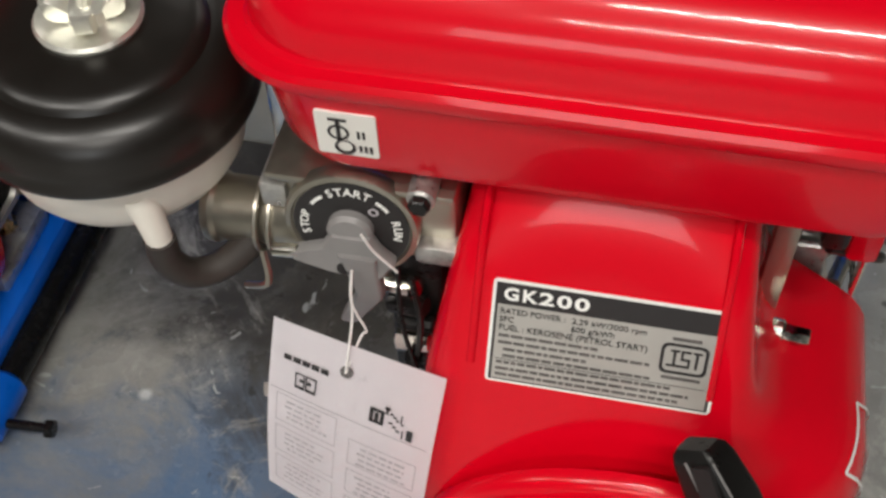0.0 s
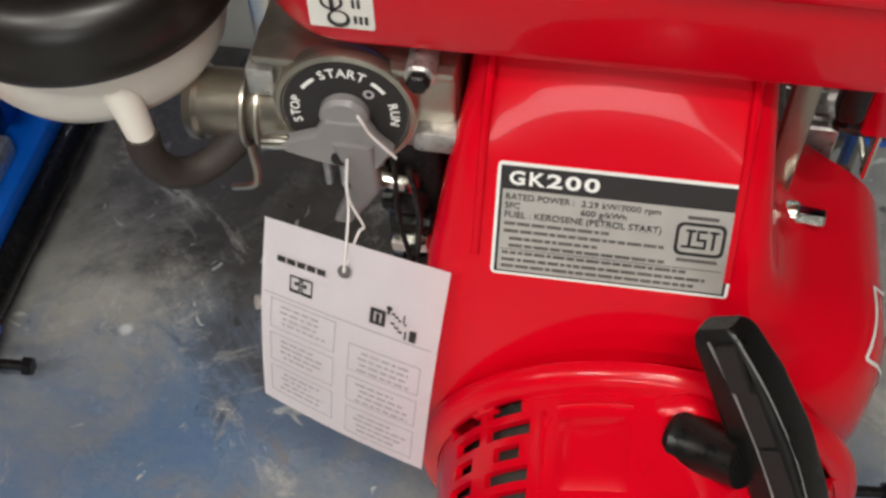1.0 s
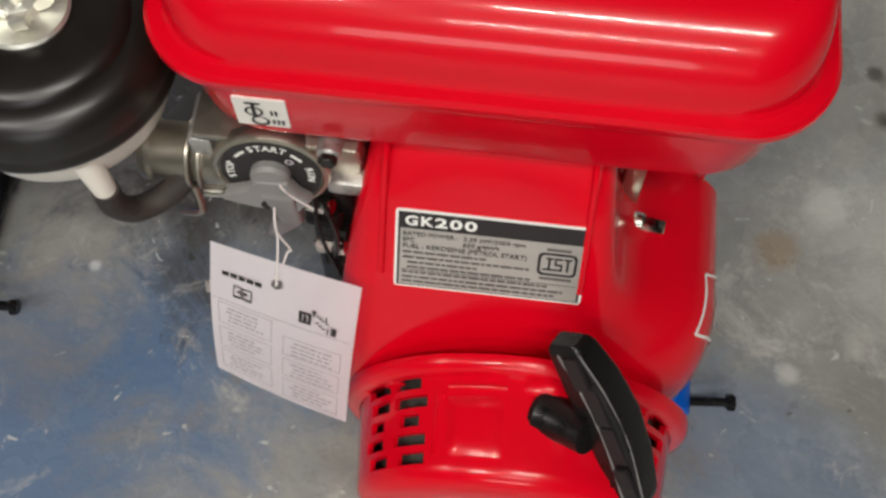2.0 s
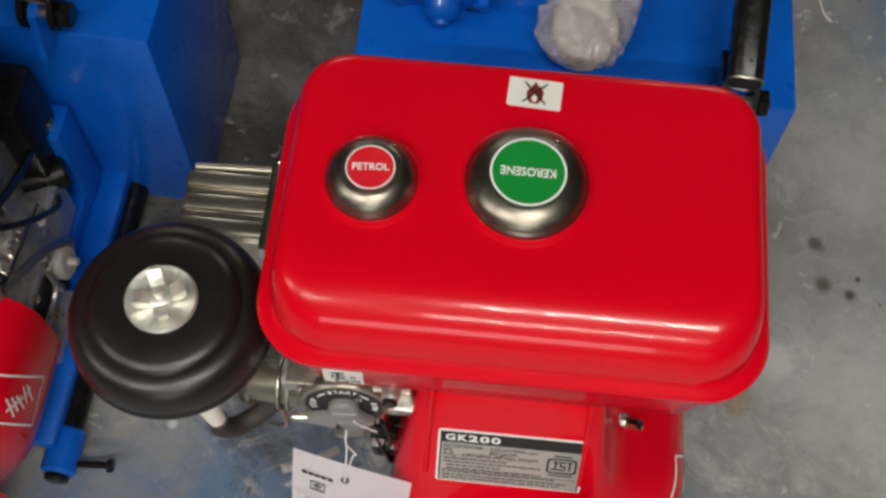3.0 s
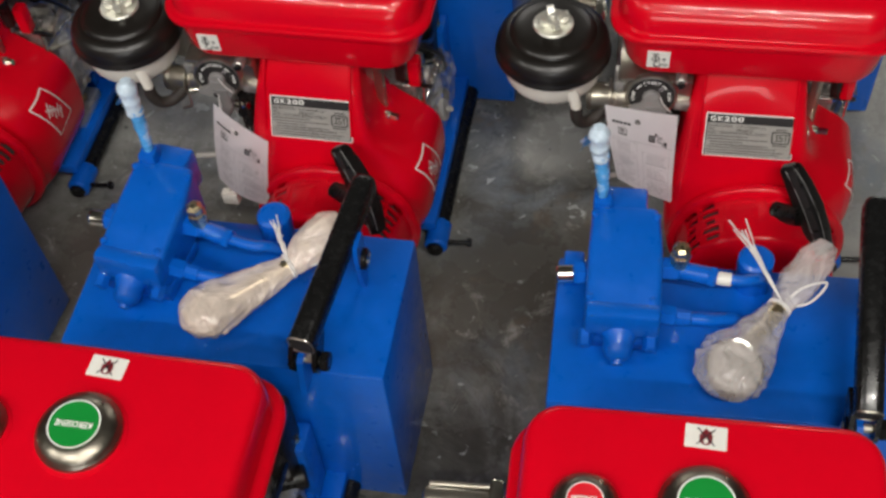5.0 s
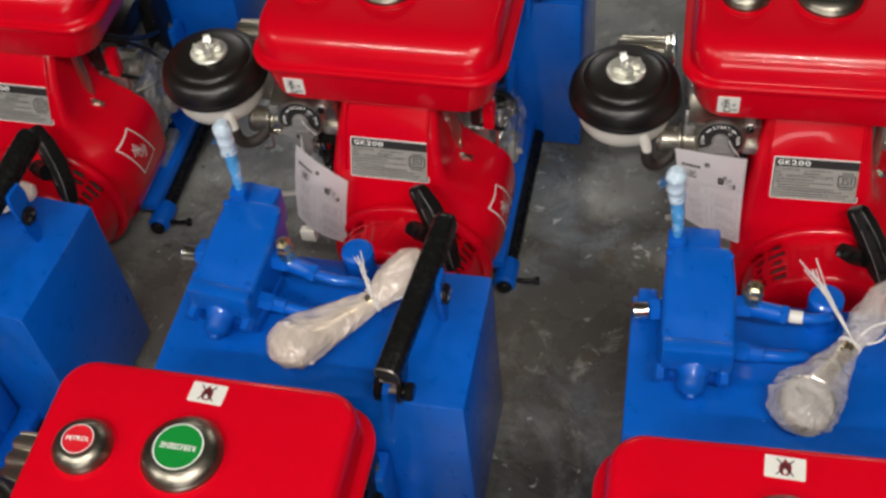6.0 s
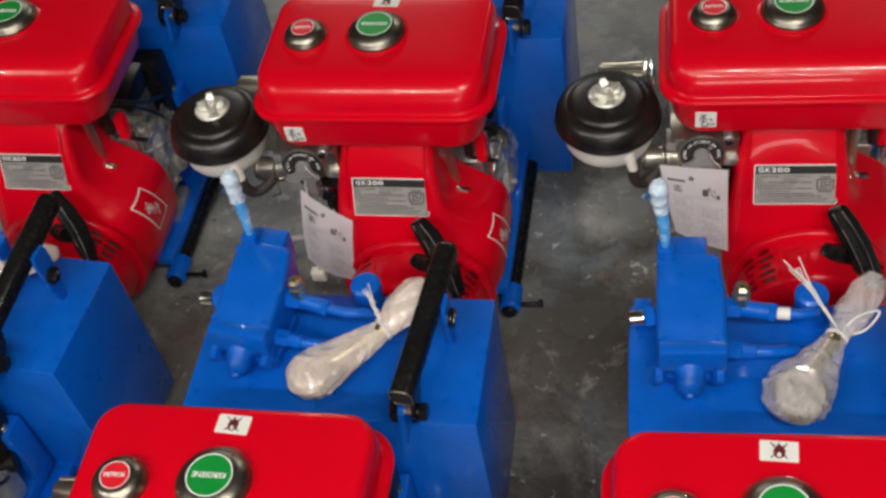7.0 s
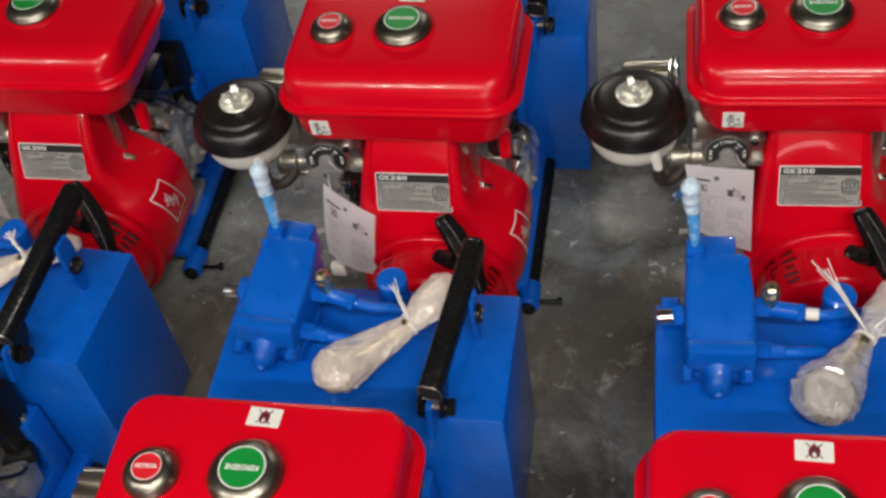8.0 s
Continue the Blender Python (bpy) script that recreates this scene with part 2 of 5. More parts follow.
def rod(bm, a, b, r, r2=None, seg=14):
    a, b = Vector(a), Vector(b)
    L, r2 = (b - a).length, r if r2 is None else r2
    k = min(r, r2) * 0.18
    return turned(bm, [(r - k, 0), (r, k), (r2, L - k), (r2 - k, L)], a, b - a, seg)


def smooth_path(points, steps=8):
    ps = [Vector(p) for p in points]
    ps = [ps[0] * 2 - ps[1], *ps, ps[-1] * 2 - ps[-2]]
    out = []
    for i in range(1, len(ps) - 2):
        for k in range(steps):
            t = k / steps
            a, b, c, d = ps[i - 1:i + 3]
            out.append(0.5 * (2 * b + (c - a) * t + (2 * a - 5 * b + 4 * c - d) * t * t + (3 * b - a - 3 * c + d) * t ** 3))
    return out + [ps[-2]]


def pipe(bm, points, r, seg=10, steps=8, radii=None):
    pts = smooth_path(points, steps)
    u = None
    loops = []
    for i, p in enumerate(pts):
        w = (pts[min(i + 1, len(pts) - 1)] - pts[max(i - 1, 0)]).normalized()
        u = axes(w)[0] if u is None else (u - w * u.dot(w)).normalized()
        v = w.cross(u)
        q = r if radii is None else radii(i / (len(pts) - 1))
        loops.append([p + (u * math.cos(2 * math.pi * k / seg) + v * math.sin(2 * math.pi * k / seg)) * q for k in range(seg)])
    return loft(bm, loops)


def rounded(cx, cy, hx, hy, r, z, n=8):
    pts = []
    for sx, sy, a0 in ((1, 1, 0), (-1, 1, 90), (-1, -1, 180), (1, -1, 270)):
        for k in range(n + 1):
            a = radians(a0 + 90 * k / n)
            pts.append(Vector((cx + sx * (hx - r) + r * math.cos(a), cy + sy * (hy - r) + r * math.sin(a), z)))
    return pts


def flat(bm, outline, m, thick=0.0004):
    """A thin sheet with the given outline in the plane of m, its face towards m's z."""
    return loft(bm, [[m @ Vector((x, y, -thick)) for x, y in outline], [m @ Vector((x, y, 0)) for x, y in outline]])


def bar(bm, m, x0, y0, x1, y1, lift=0.0005):
    return flat(bm, [(x0, y0), (x1, y0), (x1, y1), (x0, y1)], m @ Matrix.Translation((0, 0, lift)), 0.0003)


def ring2d(bm, m, outer, inner, lift=0.0005):
    n = len(outer)
    up = m @ Matrix.Translation((0, 0, lift))
    a = [bm.verts.new(up @ Vector((x, y, 0))) for x, y in outer]
    b = [bm.verts.new(up @ Vector((x, y, 0))) for x, y in inner]
    for i in range(n):
        bm.faces.new((a[i], a[(i + 1) % n], b[(i + 1) % n], b[i]))
    return bm


def rr2(hx, hy, r, n=5):
    return [(p.x, p.y) for p in rounded(0, 0, hx, hy, r, 0, n)]


def circle2(r, n=40, cx=0.0, cy=0.0):
    return [(cx + r * math.cos(2 * math.pi * i / n), cy + r * math.sin(2 * math.pi * i / n)) for i in range(n)]


def frame_on(origin, right, up):
    """The plane at origin with its x along right and its y towards up."""
    x = Vector(right).normalized()
    z = x.cross(Vector(up)).normalized()
    y = z.cross(x)
    return Matrix.Translation(origin) @ Matrix((x, y, z)).transposed().to_4x4()


def letters(bm, text, m, size, width=None, align="CENTER", lift=0.0007, bold=0.0):
    """Raised letters in the built-in font, size is the capitals' height."""
    cu = bpy.data.curves.new("letters", "FONT")
    cu.body, cu.align_x, cu.align_y, cu.size = text, align, "CENTER", size / 0.69
    cu.extrude, cu.offset, cu.resolution_u = 0.0001, bold, 3
    ob = new("letters", cu)
    me = bpy.data.meshes.new_from_object(ob.evaluated_get(bpy.context.evaluated_depsgraph_get()))
    xs = [v.co.x for v in me.vertices]
    k = width / (max(xs) - min(xs)) if width else 1.0
    me.transform(m @ Matrix.Translation((0, 0, lift)) @ Matrix.Diagonal((k, 1, 1, 1)))
    bm.from_mesh(me)
    bpy.data.objects.remove(ob)
    bpy.data.curves.remove(cu)
    bpy.data.meshes.remove(me)
    return bm


# ---- the hall ----
def hall():
    bm = start()
    bmesh.ops.create_grid(bm, x_segments=60, y_segments=60, size=6.0)
    for v in bm.verts:
        v.co.z = 0.0
    bmesh.ops.translate(bm, verts=bm.verts, vec=(0, 1.5, 0))
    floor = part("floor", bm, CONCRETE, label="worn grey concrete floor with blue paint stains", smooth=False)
    tagged(floor, category="floor", kind="structure")
    for name, lo, hi in (("wall_north", (-6, 7.5, 0), (6, 7.7, CEILING)), ("wall_east", (6, -4.7, 0), (6.2, 7.7, CEILING)), ("wall_west", (-6.2, -4.7, 0), (-6, 7.7, CEILING))):
        tagged(part(name, box(start(), lo, hi), WALL_PAINT, label="plain grey painted workshop wall", smooth=False), category="wall", kind="structure")
    bm = box(start(), (-6, -4.7, 0), (6, -4.5, SILL))
    box(bm, (-6, -4.7, HEAD), (6, -4.5, CEILING))
    edges = [-6, *(x for pair in WINDOWS for x in pair), 6]
    for k in range(0, len(edges), 2):
        box(bm, (edges[k], -4.7, SILL), (edges[k + 1], -4.5, HEAD))
    tagged(part("wall_south", bm, WALL_PAINT, label="plain grey painted workshop wall", smooth=False), category="wall", kind="structure")
    for n, (x0, x1) in enumerate(WINDOWS):
        bm = start()
        for k in range(4):
            x = x0 + (x1 - x0) * k / 3
            box(bm, (max(x0, x - 0.025), -4.64, SILL), (min(x1, x + 0.025), -4.60, HEAD))
        tagged(part("window_%d" % (n + 1), bm, BLACK_PAINT, label="steel-framed workshop window", smooth=False), category="window", kind="structure")
        data = bpy.data.lights.new("window_light", "AREA")
        data.shape, data.size, data.size_y, data.energy, data.color = "RECTANGLE", x1 - x0, HEAD - SILL, WINDOW_POWER, (0.97, 0.99, 1.0)
        light = new("window_light", data)
        light.matrix_world = pose((x0 + x1) / 2, -4.56, (SILL + HEAD) / 2, 90, 0, 0)
    tagged(part("ceiling", box(start(), (-6.2, -4.7, CEILING), (6.2, 7.7, CEILING + 0.15)), WALL_PAINT,
                label="plain grey workshop ceiling", smooth=False), category="ceiling", kind="structure")


def tube_lamps():
    glow = bpy.data.materials.new("lit_tube")
    glow.use_nodes = True
    b = glow.node_tree.nodes["Principled BSDF"]
    b.inputs["Emission Color"].default_value = (1.0, 0.97, 0.90, 1)
    b.inputs["Emission Strength"].default_value = 5.0
    for x, y in TUBES:
        lamp = new("ceiling_lamp")
        lamp.location = (x, y, CEILING)
        tagged(lamp, "white ceiling batten lamp with a lit tube", "lamp", "ceiling lamps")
        shift = BASE
        part("batten", box(start(), shift + Vector((-0.62, -0.03, -0.05)), shift + Vector((0.62, 0.03, 0.0)), 0.006), WALL_PAINT, lamp)
        part("tube", rod(start(), shift + Vector((-0.59, 0, -0.07)), shift + Vector((0.59, 0, -0.07)), 0.014), glow, lamp)
        data = bpy.data.lights.new("tube_light", "AREA")
        data.shape, data.size, data.size_y, data.energy, data.color = "RECTANGLE", 1.18, 0.05, TUBE_POWER, (1.0, 0.96, 0.90)
        light = new("tube_light", data)
        light.matrix_world = pose(x, y, CEILING - 0.095)


hall()
tube_lamps()


# ---- the power pack: engine, oil tank and valve on one skid ----
def fuel_tank(pack):
    cx, cy = -0.010, 0.49875
    bm = start()
    # height, inset at the sides, at the back and at the front, corner radius
    spec = [(0.3255, 0.028, 0.022, 0.0140, 0.030), (0.328, 0.020, 0.013, 0.0080, 0.034), (0.334, 0.0165, 0.0095, 0.0060, 0.036), (0.362, 0.0115, 0.0065, 0.0048, 0.037), (0.3705, 0.0090, 0.005, 0.0042, 0.038),
            (0.3715, 0.0015, 0.001, 0.0010, 0.040), (0.3735, 0.0, 0.0, 0.0, 0.041), (0.3775, 0.0, 0.0, 0.0, 0.041), (0.3800, 0.0020, 0.0015, 0.0015, 0.040), (0.3812, 0.0080, 0.0070, 0.0060, 0.036),
            (0.3835, 0.0096, 0.0084, 0.0074, 0.0355)]
    for k in range(1, 11):
        a = math.pi / 2 * k / 10
        c = 1 - math.cos(a)
        spec.append((0.3835 + 0.0362 * math.sin(a), 0.0096 + 0.0105 * c * c + 0.001 * c, 0.0084 + 0.0110 * c * c, 0.0074 + 0.0370 * c, 0.0355 - 0.012 * c))
    spec += [(0.4202, 0.0500, 0.0420, 0.0640, 0.018), (0.4205, 0.105, 0.078, 0.090, 0.010)]
    loops = []
    for z, side, back, fore, r in spec:
        y0, y1 = cy - 0.09925 + fore, cy + 0.09925 - back
        loops.append(rounded(cx, (y0 + y1) / 2, 0.149 - side, (y1 - y0) / 2, r, z, 10))
    loft(bm, loops)
    tank = part("fuel_tank", bm, RED, pack, "glossy red pressed-steel fuel tank", flat_angle=28)
    for x, y, R, r, ink, word, turn, lw in ((-0.009, 0.504, 0.0355, 0.0216, GREEN_INK, "KEROSENE", 180, 0.031), (-0.097, 0.498, 0.0265, 0.0140, RED_INK, "PETROL", 4, 0.0205)):
        z = 0.4195
        bm = turned(start(), [(R + 0.003, -0.002), (R + 0.0035, 0.0015), (R - 0.001, 0.003)], (x, y, z), seg=48)
        part("filler_neck", bm, RED, tank)
        bm = turned(start(), [(R * 0.92, 0.001), (R * 0.985, 0.0018), (R, 0.0035), (R, 0.0058), (R * 0.985, 0.0072), (R * 0.955, 0.0080), (R * 0.945, 0.0088), (R * 0.92, 0.0105), (R * 0.86, 0.0127), (R * 0.76, 0.0150), (R * 0.68, 0.0163), (R * 0.63, 0.0169), (R * 0.3, 0.0172)], (x, y, z), seg=56)
        part("filler_cap", bm, NICKEL, tank, "brushed metal screw cap", flat_angle=50)
        bm = turned(start(), [(0.0016, -0.001), (0.0016, 0.0006), (0.0008, 0.0010)], (x + R * 0.42, y + R * 0.62, z + 0.0152), (0.25, 0.35, 1), 12)
        part("vent_pin", bm, CHROME, tank)
        m = pose(x, y, z + 0.0176, 0, 0, turn)
        part("cap_label", flat(start(), circle2(r, 48), m), ink, tank, "round printed cap label", smooth=False)
        bm = ring2d(start(), m, circle2(r * 1.0, 48), circle2(r * 0.94, 48))
        part("label_ring", bm, WHITE_INK, tank, smooth=False)
        part("label_word", letters(start(), word, m, 0.0052 if R > 0.03 else 0.0042, lw, bold=0.00012), WHITE_INK, tank, "white cap lettering", smooth=False)
    # warning sticker with a crossed-out flame
    m = pose(-0.008, 0.5665, 0.4203, 0, 0, -3.0)
    part("warning_sticker", flat(start(), rr2(0.0160, 0.0100, 0.001, 2), m), STICKER, tank, "white no-fire warning sticker", smooth=False)
    bm = start()
    flame = [(0, 0.008), (0.0022, 0.0042), (0.0032, 0.0056), (0.0052, 0.0008), (0.0046, -0.0042), (0.002, -0.007), (-0.002, -0.007), (-0.0046, -0.0042), (-0.005, 0.0008), (-0.0026, 0.004)]
    flat(bm, flame, m @ Matrix.Translation((0, 0, 0.0005)), 0.0003)
    part("flame_mark", bm, DARK_RED_INK, tank, smooth=False)
    bm = start()
    for s in (1, -1):
        q = m @ pose(0, 0, 0.0004, 0, 0, s * 46)
        bar(bm, q, -0.0098, -0.0005, 0.0098, 0.0005)
    part("cross_mark", bm, INK, tank, smooth=False)
    bm = start()
    flat(bm, [(0, -0.001), (0.0018, -0.0035), (0.0012, -0.006), (-0.0012, -0.006), (-0.0018, -0.0035)], m @ Matrix.Translation((0, 0, 0.0009)), 0.0003)
    part("flame_core", bm, STICKER, tank, smooth=False)
    # small choke-symbol sticker on the tank's front
    m = frame_on((-0.1055, 0.40390, 0.3495), (1, 0, 0), (0, -0.045, 1))
    part("symbol_sticker", flat(start(), rr2(0.0118, 0.0118, 0.0008, 2), m, 0.0012), STICKER, tank, "white sticker with black choke symbols", smooth=False)
    bm = start()
    bar(bm, m, -0.0065, 0.0078, 0.0005, 0.009)
    bar(bm, m, -0.0038, -0.0035, -0.0022, 0.009)
    ring2d(bm, m, circle2(0.0042, 24, -0.003, 0.0015), circle2(0.0031, 24, -0.003, 0.0015))
    ring2d(bm, m, circle2(0.0042, 24, -0.001, -0.0068), circle2(0.0029, 24, -0.001, -0.0062))
    for k in range(3):
        bar(bm, m, 0.0045 + 0.002 * k, -0.0085 - 0.0002 * k, 0.0056 + 0.002 * k, -0.0052)
    bar(bm, m, 0.0042, -0.001, 0.0052, 0.003)
    bar(bm, m, 0.0062, -0.001, 0.0072, 0.003)
    part("choke_symbol", bm, INK, tank, smooth=False)
    # tank bracket below
    part("tank_bracket", box(start(), (-0.06, 0.44, 0.30), (0.05, 0.56, 0.327), 0.004), BLACK, pack)


def front_y(z):
    """How far forward the shroud's face stands at a height."""
    if z > 0.205:
        return 0.400 + (z - 0.279) * 0.457 + 95.0 * max(0.0, z - 0.283) ** 3
    k = (0.205 - z)
    return 0.3662 - 0.457 * k + 3.3 * k * k if k < 0.069 else 0.3504


def shroud_sides(z):
    left = [(0.03, -0.020), (0.045, -0.048), (0.07, -0.068), (0.10, -0.079), (0.14, -0.083), (0.18, -0.081), (0.22, -0.0765), (0.26, -0.070), (0.30, -0.0625), (0.345, -0.0570)]
    right = [(0.03, 0.075), (0.045, 0.100), (0.07, 0.117), (0.10, 0.128), (0.14, 0.132), (0.17, 0.130), (0.190, 0.123), (0.203, 0.108), (0.214, 0.088), (0.226, 0.073), (0.243, 0.0645), (0.275, 0.0590), (0.30, 0.0555), (0.345, 0.0515)]
    f = lambda t: float(np.interp(z, [a for a, _ in t], [b for _, b in t]))
    return f(left), f(right)


def shroud(pack):
    bm = start()
    rows, cols, back = 54, 40, 0.480
    grid = []
    for j in range(rows + 1):
        z = 0.03 + (0.345 - 0.03) * j / rows
        # averaged sides, for a soft outline
        xs = [shroud_sides(min(0.345, max(0.03, z + dz))) for dz in (-0.010, -0.005, 0, 0.005, 0.010)]
        xl, xr = sum(a for a, _ in xs) / 5, sum(b for _, b in xs) / 5
        line = [(xl, back)]
        for i in range(cols + 1):
            u = 0.5 - 0.5 * math.cos(math.pi * i / cols)
            x = xl + (xr - xl) * u
            y = front_y(z)
            y += 2.2 * (x + 0.002) ** 2 * min(1.0, max(0.0, (z - 0.282) / 0.035))
            dl, dr = x - xl, xr - x
            low = min(1.0, max(0.0, (0.27 - z) / 0.06))
            rl, rr = 0.012 + 0.010 * low, min(0.010 + 0.050 * low, max(0.010, xr - 0.0535))
            y += rl - math.sqrt(max(0, rl * rl - max(0, rl - dl) ** 2)) if dl < rl else 0
            y += (rr - math.sqrt(max(0, rr * rr - max(0, rr - dr) ** 2))) if dr < rr else 0
            b = z - 0.03
            y += 0.02 - math.sqrt(max(0, 0.0004 - max(0, 0.02 - b) ** 2)) if b < 0.02 else 0
            line.append((x, y))
        line.append((xr, back))
        grid.append([bm.verts.new((x, y, z)) for x, y in line])
    for a, b in zip(grid, grid[1:]):
        for i in range(len(a) - 1):
            bm.faces.new((a[i], a[i + 1], b[i + 1], b[i]))
        bm.faces.new((a[-1], a[0], b[0], b[-1]))
    bm.faces.new(grid[0])
    bm.faces.new(grid[-1][::-1])
    body = part("fan_shroud", bm, RED, pack, "glossy red pressed-steel fan shroud", flat_angle=50)
    # raised panel lines beside the name plate
    up = Vector((0, 0.457, 1)).normalized()
    bm = start()
    for x0, x1 in ((-0.0545, -0.0505), (0.0470, 0.0505)):
        pipe(bm, [(x0, front_y(0.24) - 0.0002, 0.24), (x0 * 0.985, front_y(0.30) - 0.0002, 0.30), (x0 * 0.96, front_y(0.332) - 0.0002, 0.332)], 0.0018, 8)
    pipe(bm, [(-0.050, front_y(0.332) - 0.0002, 0.332), (0.0, front_y(0.333) - 0.0002, 0.333), (0.046, front_y(0.332) - 0.0002, 0.332)], 0.0022, 8)
    part("pressed_rib", bm, RED, body)
    # name plate
    m = frame_on((0.0003, front_y(0.2565) - 0.0008, 0.2565 - 0.0004), (1, 0, 0), up)
    plate = part("name_plate", flat(start(), rr2(0.0480, 0.0254, 0.002), m, 0.0012), WHITE_INK, body, "silver engine name plate with a black heading", smooth=False)
    W, H = 0.0466, 0.0240
    bm = start()
    bar(bm, m, -W, -H, W, H, 0.0004)
    part("plate_face", bm, INK, body, smooth=False)
    bm = start()
    bar(bm, m, -W + 0.0012, -H + 0.0008, W - 0.0012, H - 0.0102, 0.0006)
    part("plate_panel", bm, PLATE, body, smooth=False)
    for k, ch in enumerate("GK200"):
        bm = letters(start(), ch, m @ Matrix.Translation((-0.0400 + 0.0073 * k, H - 0.0052, 0)), 0.0056, 0.0062, bold=0.00022)
        part("heading_letter", bm, WHITE_INK, body, smooth=False)
    bm = start()
    for text, x, y, size, width in (("RATED POWER :", -0.0442, 0.0108, 0.0026, 0.0270), ("2.29 kW/3000 rpm", -0.0142, 0.0108, 0.0026, 0.0310), ("SFC", -0.0442, 0.0068, 0.0026, 0.0060),
                                    ("600 g/kWh", -0.0142, 0.0068, 0.0026, 0.0180), ("FUEL : KEROSENE (PETROL START)", -0.0442, 0.0028, 0.0028, 0.0620)):
        part("printed_line", letters(start(), text, m @ Matrix.Translation((x, y, 0)), size, width, "LEFT", 0.0010), INK, body, smooth=False)
    bm = start()
    rnd = random.Random(5)
    for k, (y, x1) in enumerate(((-0.0012, -0.002), (-0.0046, 0.020), (-0.0080, -0.006), (-0.0112, 0.021), (-0.0146, 0.030), (-0.0178, 0.038), (-0.0208, 0.034))):
        x = -0.0438 + (0.0024 if k in (2, 3) else 0)
        while x < x1:
            w = rnd.uniform(0.0018, 0.0062)
            bar(bm, m, x, y - 0.00062, min(x + w, x1), y + 0.00062, 0.0010)
            x += w + 0.0007
    bar(bm, m, -0.0445, -0.01305, 0.044, -0.01285, 0.0010)
    bar(bm, m, 0.0275, 0.0093, 0.0395, 0.0107, 0.0010)
    bar(bm, m, 0.0255, -0.0098, 0.0415, -0.0084, 0.0010)
    part("plate_small_print", bm, PRINT_INK, body, smooth=False)
    q = m @ Matrix.Translation((0.0335, 0.0005, 0))
    bm = ring2d(start(), q, rr2(0.0098, 0.0074, 0.003), rr2(0.0084, 0.0060, 0.0022), 0.0010)
    for x0, y0, x1, y1 in ((-0.0058, 0.0032, -0.0020, 0.0042), (-0.0046, -0.004, -0.0034, 0.0042), (-0.0070, -0.004, -0.0034, -0.003), (-0.0014, 0.0032, 0.0026, 0.0042), (-0.0014, 0.0, -0.0004, 0.0042),
                           (-0.0014, -0.0006, 0.0026, 0.0004), (0.0016, -0.004, 0.0026, 0.0004), (-0.0034, -0.004, 0.0026, -0.003), (0.0034, 0.0032, 0.0072, 0.0042), (0.0046, -0.004, 0.0058, 0.0042)):
        bar(bm, q, x0, y0, x1, y1, 0.0010)
    part("plate_mark", bm, INK, body, smooth=False)
    # white-lined diamond mark on the flank
    def flank(y, z):
        xr = sum(shroud_sides(z + dz)[1] for dz in (-0.010, -0.005, 0, 0.005, 0.010)) / 5
        low = min(1.0, max(0.0, (0.27 - z) / 0.06))
        rr = min(0.010 + 0.050 * low, max(0.010, xr - 0.0535))
        k = max(0.0, rr - (y - front_y(z)))
        return Vector((xr - (rr - math.sqrt(max(0.0, rr * rr - k * k))) + 0.0012, y, z))

    corner = [(0.4215, 0.193), (0.4440, 0.130), (0.4060, 0.124), (0.3880, 0.186)]
    mid = (sum(c[0] for c in corner) / 4, sum(c[1] for c in corner) / 4)

    def line2(bm, a, b, h=0.0008):
        d = Vector((b[0] - a[0], b[1] - a[1]))
        n = Vector((-d.y, d.x)).normalized() * h
        rows = []
        for k in range(7):
            p = (a[0] + d.x * k / 6, a[1] + d.y * k / 6)
            rows.append((bm.verts.new(flank(p[0] + n.x, p[1] + n.y)), bm.verts.new(flank(p[0] - n.x, p[1] - n.y))))
        for (p, q), (r, t) in zip(rows, rows[1:]):
            bm.faces.new((p, q, t, r))

    bm = start()
    for k in range(4):
        line2(bm, corner[k], corner[(k + 1) % 4])
    for k in range(5):
        t = 0.30 + 0.09 * k
        a = tuple(corner[3][i] * (1 - t) + corner[1][i] * t for i in (0, 1))
        line2(bm, (a[0] - 0.004, a[1] - 0.008 + 0.003 * (k % 2)), (a[0] + 0.004 - 0.002 * (k % 3), a[1] + 0.009), 0.0010)
        line2(bm, (a[0] - 0.004, a[1] + 0.003), (a[0] + 0.003, a[1] + 0.0007 * k), 0.0008)
    part("diamond_mark", bm, WHITE_INK, body, "white-lined diamond mark", smooth=False)
    # recoil starter cover
    C = Vector((0.024, 0.352, 0.120))
    prof = [(0.100, 0.0), (0.0997, 0.004), (0.0975, 0.0072), (0.0940, 0.0088), (0.0915, 0.0094), (0.0905, 0.0100)]
    rows = [0.0112 + 0.0100 * k for k in range(5)]
    for d in rows:
        prof += [(0.0903 - 0.1 * (d - 0.011), d - 0.0032), (0.0903 - 0.1 * (d - 0.0046), d + 0.0032)]
    prof += [(0.0850, 0.0580), (0.0820, 0.0625), (0.0760, 0.0655), (0.0660, 0.0670), (0.0450, 0.0675), (0.0410, 0.0690), (0.0370, 0.0697), (0.0100, 0.0700)]
    bm = turned(start(), prof, C, (0, -1, 0), 120)
    bays = ((-46.5, -34.5), (-64.5, -52.5), (34.5, 46.5), (52.5, 64.5))
    gone = []
    for f in bm.faces:
        c = f.calc_center_median() - C
        a = math.degrees(math.atan2(c.x, c.z))
        if math.hypot(c.x, c.z) > 0.08 and any(lo < a < hi for lo, hi in bays) and any(abs(-c.y - d) < 0.003 for d in rows):
            gone.append(f)
    bmesh.ops.delete(bm, geom=gone, context="FACES")
